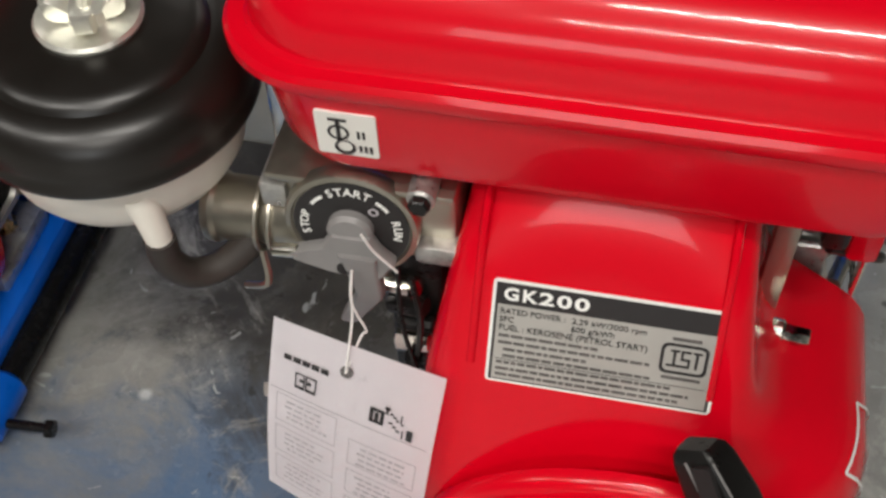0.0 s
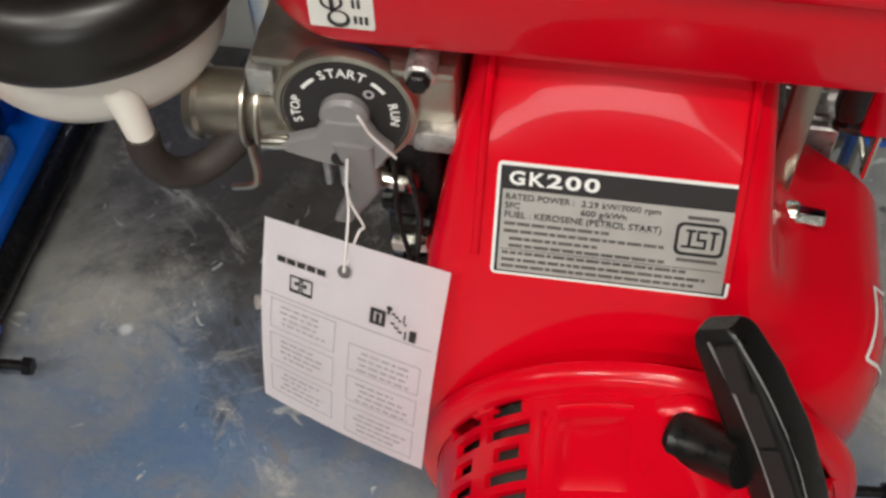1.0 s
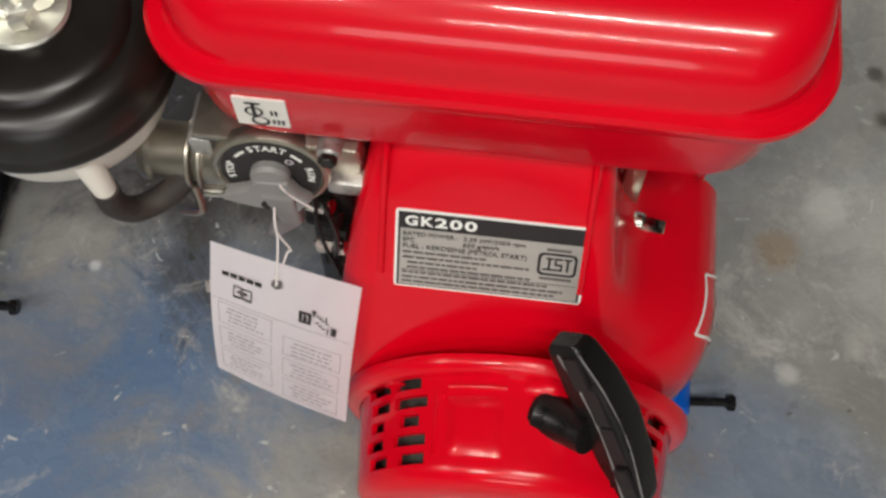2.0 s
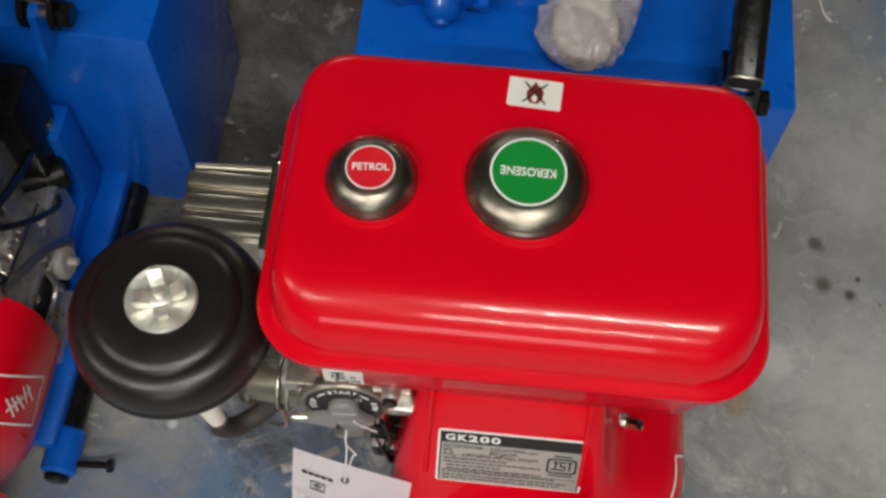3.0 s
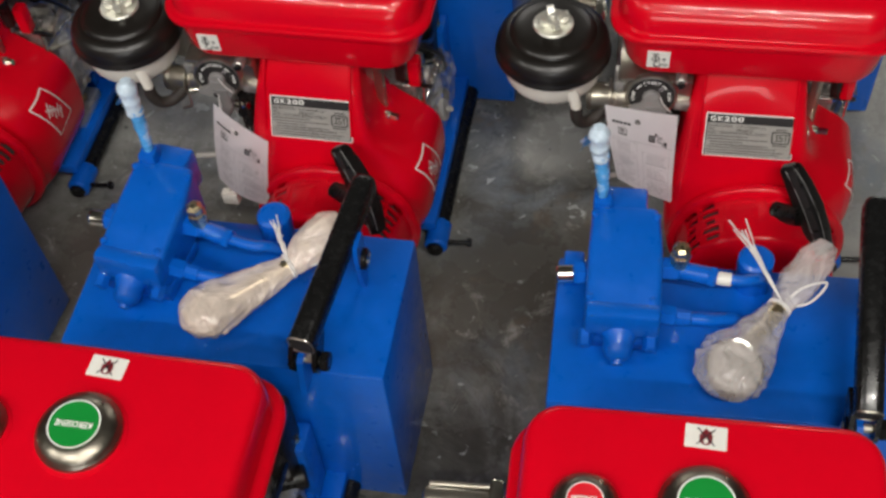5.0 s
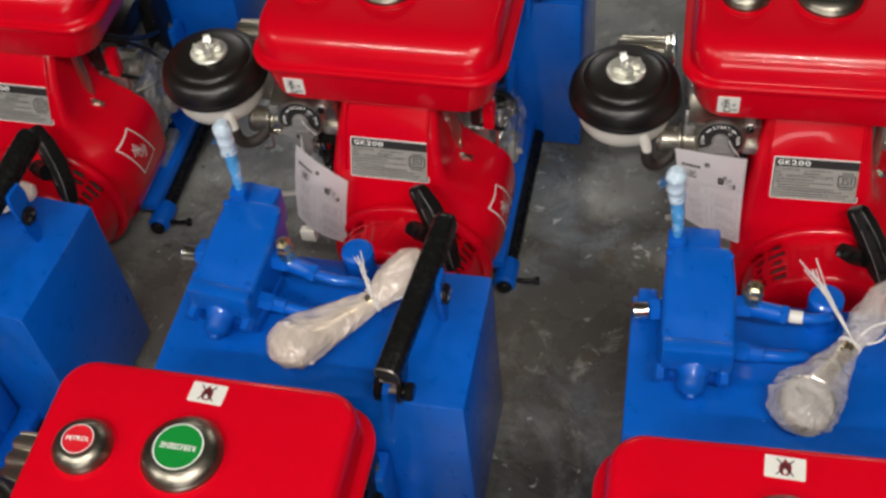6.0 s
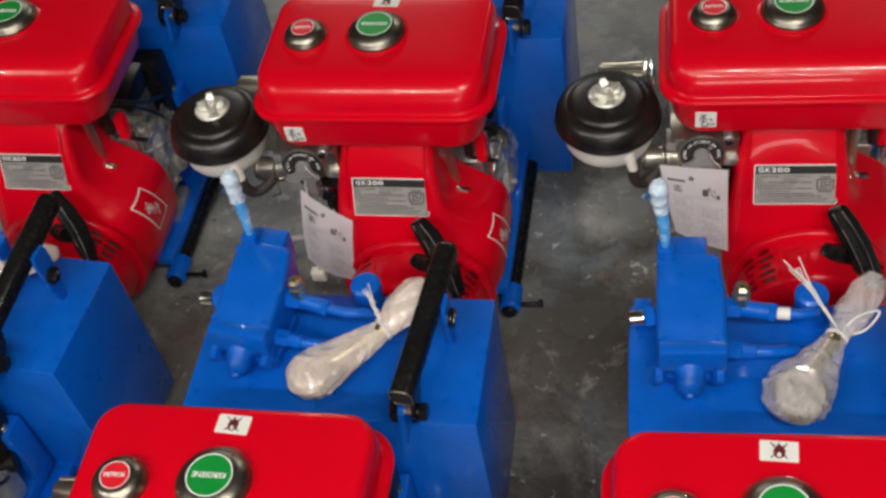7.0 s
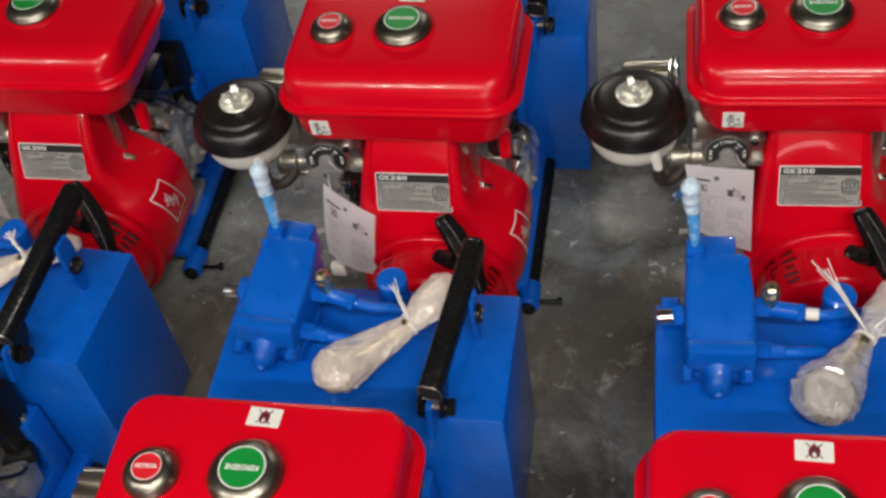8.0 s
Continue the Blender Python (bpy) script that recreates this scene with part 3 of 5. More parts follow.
    # the walls of the slots go inwards
    rims = [e for e in bm.edges if len(e.link_faces) == 1 and math.hypot(e.verts[0].co.x - C.x, e.verts[0].co.z - C.z) > 0.08 and e.verts[0].co.y < C.y - 0.006 and e.verts[1].co.y < C.y - 0.006]
    lips = bmesh.ops.extrude_edge_only(bm, edges=rims)["geom"]
    for v in lips:
        if isinstance(v, bmesh.types.BMVert):
            v.co.x, v.co.z = C.x + (v.co.x - C.x) * 0.962, C.z + (v.co.z - C.z) * 0.962
    cover = part("recoil_cover", bm, RED, pack, "deep red recoil starter drum with cooling slots", flat_angle=38)
    bm = turned(start(), [(0.080, 0.002), (0.0765, 0.060), (0.070, 0.063)], C, (0, -1, 0), 48)
    part("starter_pulley", bm, PULLEY, cover, "dark grey pulley behind the slots")
    wall = lambda a, d, lift=0.0: Vector((C.x + math.sin(math.radians(a)) * (0.0903 - 0.1 * (d - 0.0078) + lift), C.y - d, C.z + math.cos(math.radians(a)) * (0.0903 - 0.1 * (d - 0.0078) + lift)))
    part("cover_rib", pipe(start(), [wall(-29, d) for d in (0.016, 0.026, 0.040, 0.050)], 0.0012, 8, 4), RED, cover)
    part("cover_rib", pipe(start(), [wall(a, 0.0145) for a in (-25, -18, -11, -5)], 0.0013, 8, 4), RED, cover)
    # a pillow pressed into the drum beside the grip
    def pillow(i, j):
        e = min(1.0, min(i, 8 - i, j, 8 - j) / 2)
        return wall(-25.5 + 21.0 * i / 8, 0.0185 + 0.0330 * j / 8, -0.0004 + 0.0022 * math.sin(math.pi / 2 * e))

    bm = start()
    grid = [[bm.verts.new(pillow(i, j)) for i in range(9)] for j in range(9)]
    for a, b in zip(grid, grid[1:]):
        for i in range(8):
            bm.faces.new((a[i], a[i + 1], b[i + 1], b[i]))
    part("pressed_panel", bm, RED, cover)
    for a, d in ((-28.0, 0.021), (-1.5, 0.040)):
        bm = start()
        loft(bm, [[wall(a - 1.7, d - 0.002, h), wall(a + 1.7, d - 0.002, h), wall(a, d + 0.003, h)] for h in (-0.001, 0.0008)])
        part("arrow_mark", bm, RED, cover)
    # starter grip: boss, stem and T handle
    bm = turned(start(), [(0.019, 0.0), (0.018, 0.004), (0.0160, 0.006), (0.0150, 0.007)], (0.037, 0.338, 0.196), (0.05, -1, 0.28), 32)
    part("grip_boss", bm, RED, cover)
    bm = turned(start(), [(0.0135, 0.0), (0.014, 0.003), (0.0125, 0.006), (0.0105, 0.018), (0.0105, 0.030)], (0.0365, 0.330, 0.200), (0.75, -0.45, 0.45), 24)
    part("grip_stem", bm, BLACK, cover)
    top, end = Vector((0.0415, 0.3490, 0.2600)), Vector((0.0900, 0.2950, 0.1800))
    w = (end - top)
    L = w.length
    w.normalize()
    side = Vector((-0.45, -0.75, 0.25))
    side = (side - w * side.dot(w)).normalized()
    wide = w.cross(side)
    loops = []
    for t, hw, hd in ((0, 0.0072, 0.005), (0.02, 0.0092, 0.0070), (0.06, 0.0105, 0.0082), (0.25, 0.0125, 0.0098), (0.5, 0.0135, 0.0105), (0.75, 0.0125, 0.0098), (0.94, 0.0105, 0.0082), (0.98, 0.0092, 0.0070), (1, 0.0072, 0.005)):
        o = top + w * (L * t) - side * (0.006 * math.sin(math.pi * t))
        loops.append([o + wide * p.x + side * p.y for p in rounded(0, 0, hw, hd, min(hw, hd) * 0.35, 0, 4)])
    grip = loft(start(), loops)
    part("starter_grip", grip, BLACK, cover, "black plastic T-shaped starter grip")
    bm = start()
    for k, h in ((0.14, 0.010), (0.36, 0.012), (0.60, 0.012), (0.82, 0.010)):
        o = top + w * (L * k) + side * (0.0088 - 0.0075 * math.sin(math.pi * k) + 0.002)
        q = frame_on(o - wide * 0.0050, wide, -w)
        loft(bm, [[q @ Vector((a, b, c)) for a, b in rr2(0.0042, h, 0.0018, 3)] for c in (-0.002, 0.0004)])
    part("grip_recess", bm, HOLE, cover)
    pipe_bm = pipe(start(), [top + w * (L * k) + side * (0.0098 - 0.0055 * math.sin(math.pi * k)) + wide * 0.0008 for k in (0.03, 0.3, 0.6, 0.97)], 0.0006, 6)
    pipe(pipe_bm, [top + w * (L * k) + side * (0.0072 - 0.0050 * math.sin(math.pi * k)) - wide * (0.0095 + 0.0032 * math.sin(math.pi * k)) for k in (0.04, 0.3, 0.6, 0.96)], 0.0005, 6)
    part("grip_seam", pipe_bm, LEVER_GREY, cover)
    # side screw
    bm = rod(start(), (0.078, 0.434, 0.2230), (0.091, 0.432, 0.2238), 0.0042, seg=6)
    rod(bm, (0.073, 0.435, 0.2225), (0.080, 0.434, 0.2230), 0.0056, seg=16)
    part("shroud_screw", bm, CHROME, body)


def air_cleaner(pack):
    o = (-0.2190, 0.4385, 0.0)
    prof = [(0.056, 0.3198), (0.0622, 0.3204), (0.0636, 0.3222), (0.0636, 0.3252), (0.0624, 0.3266), (0.0624, 0.3305), (0.0620, 0.3345), (0.0609, 0.3392), (0.0590, 0.3434), (0.0560, 0.3470), (0.0524, 0.3494), (0.0484, 0.3506),
            (0.0470, 0.3508), (0.0462, 0.3524), (0.0444, 0.3546), (0.0395, 0.3564), (0.0320, 0.3576), (0.0240, 0.3582), (0.0100, 0.3582)]
    cleaner = part("air_cleaner", turned(start(), prof, o, seg=96), LID, pack, "round black air cleaner with a white bowl", flat_angle=42)
    bowl = [(0.030, 0.2820), (0.0425, 0.2830), (0.0490, 0.2866), (0.0525, 0.2930), (0.0548, 0.3050), (0.0575, 0.3210)]
    bm = turned(start(), bowl, o, seg=56)
    pipe(bm, [(-0.1955, 0.3950, 0.306), (-0.1915, 0.3925, 0.294), (-0.1885, 0.3900, 0.281)], 0.009, 14, 6, lambda t: 0.0075 - 0.0018 * t)
    part("oil_bowl", bm, BOWL, cleaner, "cream-white plastic oil bowl", flat_angle=40)
    # wing nut in its dished washer
    bm = turned(start(), [(0.0214, 0.3576), (0.0222, 0.3600), (0.0210, 0.3616), (0.0170, 0.3600), (0.0090, 0.3598)], o, seg=40)
    part("dished_washer", bm, PALE_ZINC, cleaner)
    bm = turned(start(), [(0.0085, 0.359), (0.0080, 0.365), (0.0055, 0.3665)], o, seg=20)
    for a in (20, 110, 200, 290):
        q = Matrix.Translation((o[0], o[1], 0)) @ pose(0, 0, 0, 0, 0, a)
        loops = []
        for x, z0, z1, h in ((0.005, 0.360, 0.365, 0.0040), (0.009, 0.361, 0.369, 0.0042), (0.013, 0.362, 0.372, 0.0040), (0.0155, 0.364, 0.372, 0.0034)):
            loops.append([q @ Vector(p) for p in ((x, -h, z0), (x, h, z0), (x + 0.001, h, z1), (x + 0.001, -h, z1))])
        loft(bm, loops)
    rod(bm, (o[0], o[1], 0.364), (o[0], o[1], 0.373), 0.0030, seg=10)
    part("wing_nut", bm, PALE_ZINC, cleaner)
    # breather hose and intake elbow
    part("breather_hose", pipe(start(), [(-0.1887, 0.3902, 0.284), (-0.1880, 0.3900, 0.269), (-0.1820, 0.3945, 0.2555), (-0.1715, 0.4030, 0.2520), (-0.1600, 0.4110, 0.2600), (-0.1550, 0.4170, 0.2690)], 0.0070, 12), RUBBER, pack)


def carburettor(pack):
    bm = start()
    turned(bm, [(0.0160, 0), (0.0165, 0.004), (0.0150, 0.006), (0.0145, 0.03), (0.0160, 0.034), (0.0165, 0.045)], (-0.178, 0.424, 0.268), (1, -0.05, 0.12), 24)
    carb = part("carburettor", bm, ZINC, pack, "silver carburettor with a black start dial")
    bm = start()
    for k in (0, 0.006):
        pts = [Vector((-0.1535 + k, 0.424, 0.2705)) + Vector((0, math.cos(a) * 0.018, math.sin(a) * 0.018)) for a in [i * 2 * math.pi / 14 for i in range(15)]]
        pipe(bm, pts, 0.0014, 6, 2)
    pipe(bm, [(-0.1520, 0.408, 0.262), (-0.1500, 0.402, 0.246), (-0.1620, 0.404, 0.238)], 0.0018, 6)
    part("hose_clip", bm, ZINC, carb)
    # mounting plate and fuel cock body
    bm = box(start(), (-0.142, 0.415, 0.262), (-0.066, 0.452, 0.313), 0.004)
    box(bm, (-0.145, 0.409, 0.3095), (-0.066, 0.456, 0.3135), 0.0012)
    part("cock_body", bm, ZINC, carb)
    part("cock_ear", box(start(), (-0.150, 0.412, 0.288), (-0.138, 0.440, 0.303), 0.002), ALU, carb)
    part("cock_ear", box(start(), (-0.084, 0.408, 0.268), (-0.062, 0.420, 0.280), 0.003), ALU, carb)
    part("cock_boss", rod(start(), (-0.0785, 0.420, 0.3165), (-0.0785, 0.403, 0.3165), 0.0060), ALU, carb)
    bm = rod(start(), (-0.0785, 0.404, 0.3165), (-0.0785, 0.399, 0.3167), 0.0046, seg=6)
    part("cock_screw", bm, BLACK, carb)
    # the dial
    c, ax = Vector((-0.1090, 0.4140, 0.2910)), Vector((0.03, -1, 0.10)).normalized()
    bm = turned(start(), [(0.0268, 0), (0.0285, 0.002), (0.0288, 0.0070), (0.0278, 0.0092), (0.0258, 0.0098), (0.0250, 0.0085), (0.01, 0.0085)], c, ax, 48)
    part("dial_ring", bm, ZINC, carb, flat_angle=40)
    m = frame_on(c + ax * 0.0089, (1, 0.03, 0.06), (-0.06, 0.10, 1))
    part("dial_face", flat(start(), circle2(0.0247, 48), m, 0.0006), INK, carb, "black dial face with white words", smooth=False)
    bm = start()

    def arc_word(word, middle, size, r, step):
        for i, ch in enumerate(word):
            a = middle + (i - (len(word) - 1) / 2) * -step
            q = m @ pose(0, 0, 0, 0, 0, a - 90) @ Matrix.Translation((0, r, 0))
            letters(bm, ch, q, size, lift=0.0005, bold=0.00008)

    for word, middle, size, step in (("START", 88, 0.0040, 11.5), ("STOP", 176, 0.0036, 10.5), ("RUN", 0, 0.0036, 11.5)):
        bm = start()
        arc_word(word, middle, size, 0.0196, step)
        part("dial_word", bm, WHITE_INK, carb, smooth=False)
    bm = start()
    for a0, a1 in ((122, 142), (32, 52)):
        bm = start()
        for k in range(5):
            a, b = radians(a0 + (a1 - a0) * k / 5), radians(a0 + (a1 - a0) * (k + 1) / 5)
            flat(bm, [(0.0187 * math.cos(a), 0.0187 * math.sin(a)), (0.0203 * math.cos(a), 0.0203 * math.sin(a)), (0.0203 * math.cos(b), 0.0203 * math.sin(b)), (0.0187 * math.cos(b), 0.0187 * math.sin(b))],
                 m @ Matrix.Translation((0, 0, 0.0006)), 0.0002)
        part("dial_stroke", bm, WHITE_INK, carb, smooth=False)
    bm = ring2d(start(), m, circle2(0.0022, 16, 0.0105, 0.0100), circle2(0.0012, 16, 0.0105, 0.0100), 0.0008)
    part("dial_dot", bm, GREY_INK, carb, smooth=False)
    # grey lever over the dial
    bm = turned(start(), [(0.0098, 0), (0.0098, 0.0035), (0.0082, 0.0055), (0.003, 0.0060)], c + ax * 0.009, ax, 28)
    o = c + ax * 0.0125
    tri = [(-0.0285, -0.0125), (-0.0265, -0.0160), (-0.012, -0.0215), (0.002, -0.0250), (0.012, -0.0240), (0.0185, -0.0150), (0.013, -0.0090), (0.009, 0.0), (-0.007, 0.001), (-0.013, -0.0075)]
    q = frame_on(o, (1, 0.03, 0.06), (-0.06, 0.10, 1))
    loft(bm, [[q @ Vector((x * s, y * s - (1 - s) * 0.012, h)) for x, y in tri] for s, h in ((0.95, -0.003), (1, -0.0015), (1, 0.002), (0.93, 0.0035))])
    stem = []
    for p, hw in (((-0.1050, 0.399, 0.283), 0.0085), ((-0.1041, 0.399, 0.2763), 0.0075), ((-0.1024, 0.400, 0.262), 0.0066), ((-0.1020, 0.401, 0.2533), 0.0062), ((-0.1060, 0.403, 0.243), 0.0056), ((-0.1110, 0.405, 0.232), 0.0050), ((-0.1150, 0.407, 0.2224), 0.0042)):
        stem.append([Vector(p) + Vector((a.x, a.y, 0)) for a in rounded(0, 0, hw, 0.004, 0.002, 0, 3)])
    loft(bm, stem)
    part("choke_lever", bm, LEVER_GREY, carb, "grey moulded choke and fuel lever")
    bm = turned(start(), [(0.0035, 0), (0.0033, 0.0006)], q @ Vector((-0.0035, -0.0185, 0.0036)), ax, 16)
    part("lever_hole", bm, HOLE, carb)
    bm = rod(start(), (-0.143, 0.3995, 0.2755), (-0.131, 0.3990, 0.2775), 0.0032)
    part("lever_screw", bm, CHROME, carb)
    # governor linkage below
    bm = start()
    rnd = random.Random(3)
    for k in range(7):
        x, z = -0.098 + 0.006 * rnd.random() + 0.003 * k, 0.236 - 0.011 * k
        part("linkage_pin", rod(start(), (x - 0.006, 0.420 - 0.003 * k, z), (x + 0.012, 0.415 - 0.002 * k, z + 0.004), 0.0045 + 0.002 * rnd.random(), seg=10), BLACK if k % 3 else CHROME, carb)
    pipe(bm, [(-0.085, 0.405, 0.262), (-0.081, 0.402, 0.235), (-0.084, 0.404, 0.20)], 0.0016, 6)
    pipe(bm, [(-0.092, 0.410, 0.262), (-0.090, 0.404, 0.225), (-0.082, 0.400, 0.185)], 0.0013, 6)
    part("governor_rod", bm, BLACK, carb)
    part("drain_tube", pipe(start(), [(-0.122, 0.412, 0.160), (-0.132, 0.406, 0.159), (-0.145, 0.399, 0.161), (-0.160, 0.392, 0.166)], 0.0036, 10), DULL_CAP, carb, "short whitish plastic drain tube")
    bm = box(start(), (-0.100, 0.420, 0.12), (-0.074, 0.475, 0.262), 0.004)
    part("linkage_plate", bm, BLACK, carb)


def engine_block(pack):
    bm = box(start(), (-0.07, 0.470, 0.075), (0.075, 0.628, 0.235), 0.010)
    box(bm, (0.06, 0.478, 0.085), (0.106, 0.560, 0.185), 0.008)
    box(bm, (0.062, 0.560, 0.080), (0.102, 0.615, 0.140), 0.007)
    crankcase = part("crankcase", bm, ALU, pack, "grey cast-aluminium crankcase")
    part("mounting_foot", box(start(), (0.078, 0.478, 0.052), (0.116, 0.542, 0.070), 0.004), ALU, crankcase)
    part("foot_bolt", turned(start(), [(0.0095, 0), (0.0095, 0.0015), (0.0066, 0.002), (0.0066, 0.007), (0.0050, 0.0082)], (0.0985, 0.519, 0.0695), seg=6), BRASS, crankcase, "yellow-plated foot bolt")
    part("casting_flange", box(start(), (0.0985, 0.458, 0.085), (0.1050, 0.566, 0.143), 0.002), ALU, crankcase)
    part("casting_flange", box(start(), (0.0900, 0.478, 0.180), (0.0950, 0.560, 0.196), 0.002), ALU, crankcase)
    part("governor_boss", rod(start(), (0.07, 0.520, 0.205), (0.112, 0.520, 0.205), 0.013), ALU, crankcase)
    for k in range(6):
        part("casting_rib", box(start(), (0.070, 0.486 + 0.012 * k, 0.182), (0.100 - 0.002 * (k % 3), 0.490 + 0.012 * k, 0.222 - 0.006 * (k % 2)), 0.001, 1), ALU, crankcase)
    cap = part("filler_neck", rod(start(), (0.09, 0.546, 0.112), (0.114, 0.547, 0.116), 0.0115), ALU, pack)
    part("filler_cap", turned(start(), [(0.0125, 0.0), (0.0150, 0.002), (0.0150, 0.007), (0.0125, 0.009), (0.0040, 0.0095), (0.0036, 0.016), (0.0028, 0.017)], (0.112, 0.547, 0.116), (1, 0.05, 0.20), 20), DULL_CAP, pack, "grey plastic oil filler cap")
    # bolted side cover, governor arm and its spring on the flank
    loops = [[Vector((x, p.x, p.y)) for p in rounded(0.505, 0.112, hy, hz, 0.010, 0, 5)] for x, hy, hz in ((0.104, 0.034, 0.026), (0.1075, 0.034, 0.026), (0.109, 0.0325, 0.0245), (0.109, 0.028, 0.020), (0.106, 0.027, 0.019))]
    cover = part("side_cover", loft(start(), loops), ALU, pack, "bright cast side cover with bolts")
    for y, z in ((0.476, 0.133), (0.505, 0.135), (0.534, 0.133), (0.476, 0.092), (0.534, 0.092)):
        part("cover_bolt", rod(start(), (0.107, y, z), (0.1125, y, z), 0.0040, seg=6), CHROME, cover)
    arm = part("governor_arm", box(start(), (0.112, 0.472, 0.205), (0.1145, 0.480, 0.262), 0.001, 1), CHROME, pack)
    rod_bm = rod(start(), (0.1135, 0.476, 0.210), (0.1135, 0.560, 0.196), 0.0016, seg=8)
    part("governor_rod", rod_bm, CHROME, arm)
    coil = [Vector((0.121 + 0.0032 * math.cos(1.9 * k), 0.484 + 0.0014 * k, 0.232 + 0.0032 * math.sin(1.9 * k))) for k in range(30)]
    part("governor_spring", pipe(start(), coil, 0.0007, 5, 2), ZINC, arm)
    part("breather_pipe", pipe(start(), [(0.107, 0.485, 0.195), (0.120, 0.53, 0.172), (0.118, 0.562, 0.125), (0.106, 0.568, 0.085)], 0.0040, 10), ZINC, pack)
    # finned cylinder and head
    bm, fins = start(), []
    for k in range(9):
        x = -0.076 - 0.0085 * k
        fins.append((x, 0.285 - 0.002 * k))
    box(bm, (-0.15, 0.492, 0.165), (-0.06, 0.578, 0.268), 0.004)
    cylinder = part("cylinder", bm, ALU, pack, "finned aluminium cylinder")
    for x, z in fins:
        part("cooling_fin", box(start(), (x - 0.0022, 0.478, 0.150), (x + 0.0022, 0.590, z), 0.001, 1), ALU, cylinder)
    # muffler
    bm = box(start(), (-0.238, 0.508, 0.210), (-0.164, 0.566, 0.296), 0.008)
    muffler = part("muffler", bm, ZINC, pack, "boxy silver exhaust muffler with pressed ribs")
    for k in range(3):
        part("muffler_rib", box(start(), (-0.236, 0.5125 + 0.0175 * k, 0.293), (-0.176, 0.5250 + 0.0175 * k, 0.3000), 0.0030), ZINC, muffler)
    part("muffler_flange", box(start(), (-0.180, 0.502, 0.215), (-0.166, 0.572, 0.302), 0.004), CHROME, muffler)
    part("muffler_edge", rod(start(), (-0.232, 0.563, 0.2975), (-0.170, 0.565, 0.2975), 0.0028), ZINC, muffler)
    # throttle stop, wires and electrical box on the flank
    part("throttle_knob", box(start(), (0.099, 0.458, 0.248), (0.114, 0.476, 0.288), 0.004), RED, pack, "red throttle knob")
    part("throttle_arm", box(start(), (0.086, 0.452, 0.262), (0.098, 0.464, 0.326), 0.003), BLACK, pack)
    part("cable_clamp", rod(start(), (0.082, 0.452, 0.298), (0.101, 0.452, 0.300), 0.006), BLACK, pack)
    bm = box(start(), (0.064, 0.442, 0.215), (0.075, 0.450, 0.325), 0.002)
    part("control_plate", bm, ZINC, pack)
    bm = start()
    pipe(bm, [(0.100, 0.47, 0.31), (0.112, 0.50, 0.28), (0.108, 0.545, 0.24), (0.098, 0.60, 0.20)], 0.0035, 8)
    pipe(bm, [(0.092, 0.46, 0.255), (0.118, 0.472, 0.238), (0.116, 0.49, 0.218), (0.096, 0.48, 0.232), (0.10, 0.47, 0.25)], 0.0028, 8)
    pipe(bm, [(0.098, 0.48, 0.30), (0.124, 0.515, 0.25), (0.118, 0.57, 0.17), (0.10, 0.60, 0.13)], 0.0026, 8)
    part("cable", bm, BLACK, pack)
    part("ignition_cover", box(start(), (0.020, 0.535, 0.225), (0.086, 0.606, 0.262), 0.006), BLACK, pack)
    bm = box(start(), (0.030, 0.606, 0.115), (0.096, 0.655, 0.245), 0.006)
    rod(bm, (0.062, 0.60, 0.135), (0.104, 0.622, 0.135), 0.014)
    part("coil_housing", bm, BLACK, pack)
    bm = box(start(), (0.084, 0.628, 0.060), (0.105, 0.662, 0.175), 0.003)
    part("tank_bracket_plate", bm, BLUE, pack)
    part("lead_plug", rod(start(), (0.072, 0.606, 0.118), (0.085, 0.612, 0.124), 0.0085, seg=12), STICKER, pack, "white lead plug")
    part("bracket_bolt", rod(start(), (0.093, 0.640, 0.172), (0.093, 0.640, 0.182), 0.006, seg=6), BRASS, pack)


def clear_wrap(pack):
    bm = bmesh.new()
    bmesh.ops.create_icosphere(bm, subdivisions=4, radius=1.0)
    for v in bm.verts:
        d = 1 + 0.35 * noise.noise(v.co * 2.3) + 0.16 * noise.noise(v.co * 7.0) + 0.05 * abs(noise.noise(v.co * 17.0))
        v.co = Vector((0.119 + 0.014 * v.co.x * d, 0.535 + 0.040 * v.co.y * d, 0.168 + 0.052 * v.co.z * d))
    part("clear_wrap", bm, CLEAR_FILM, pack, "crumpled clear plastic wrap", flat_angle=26)


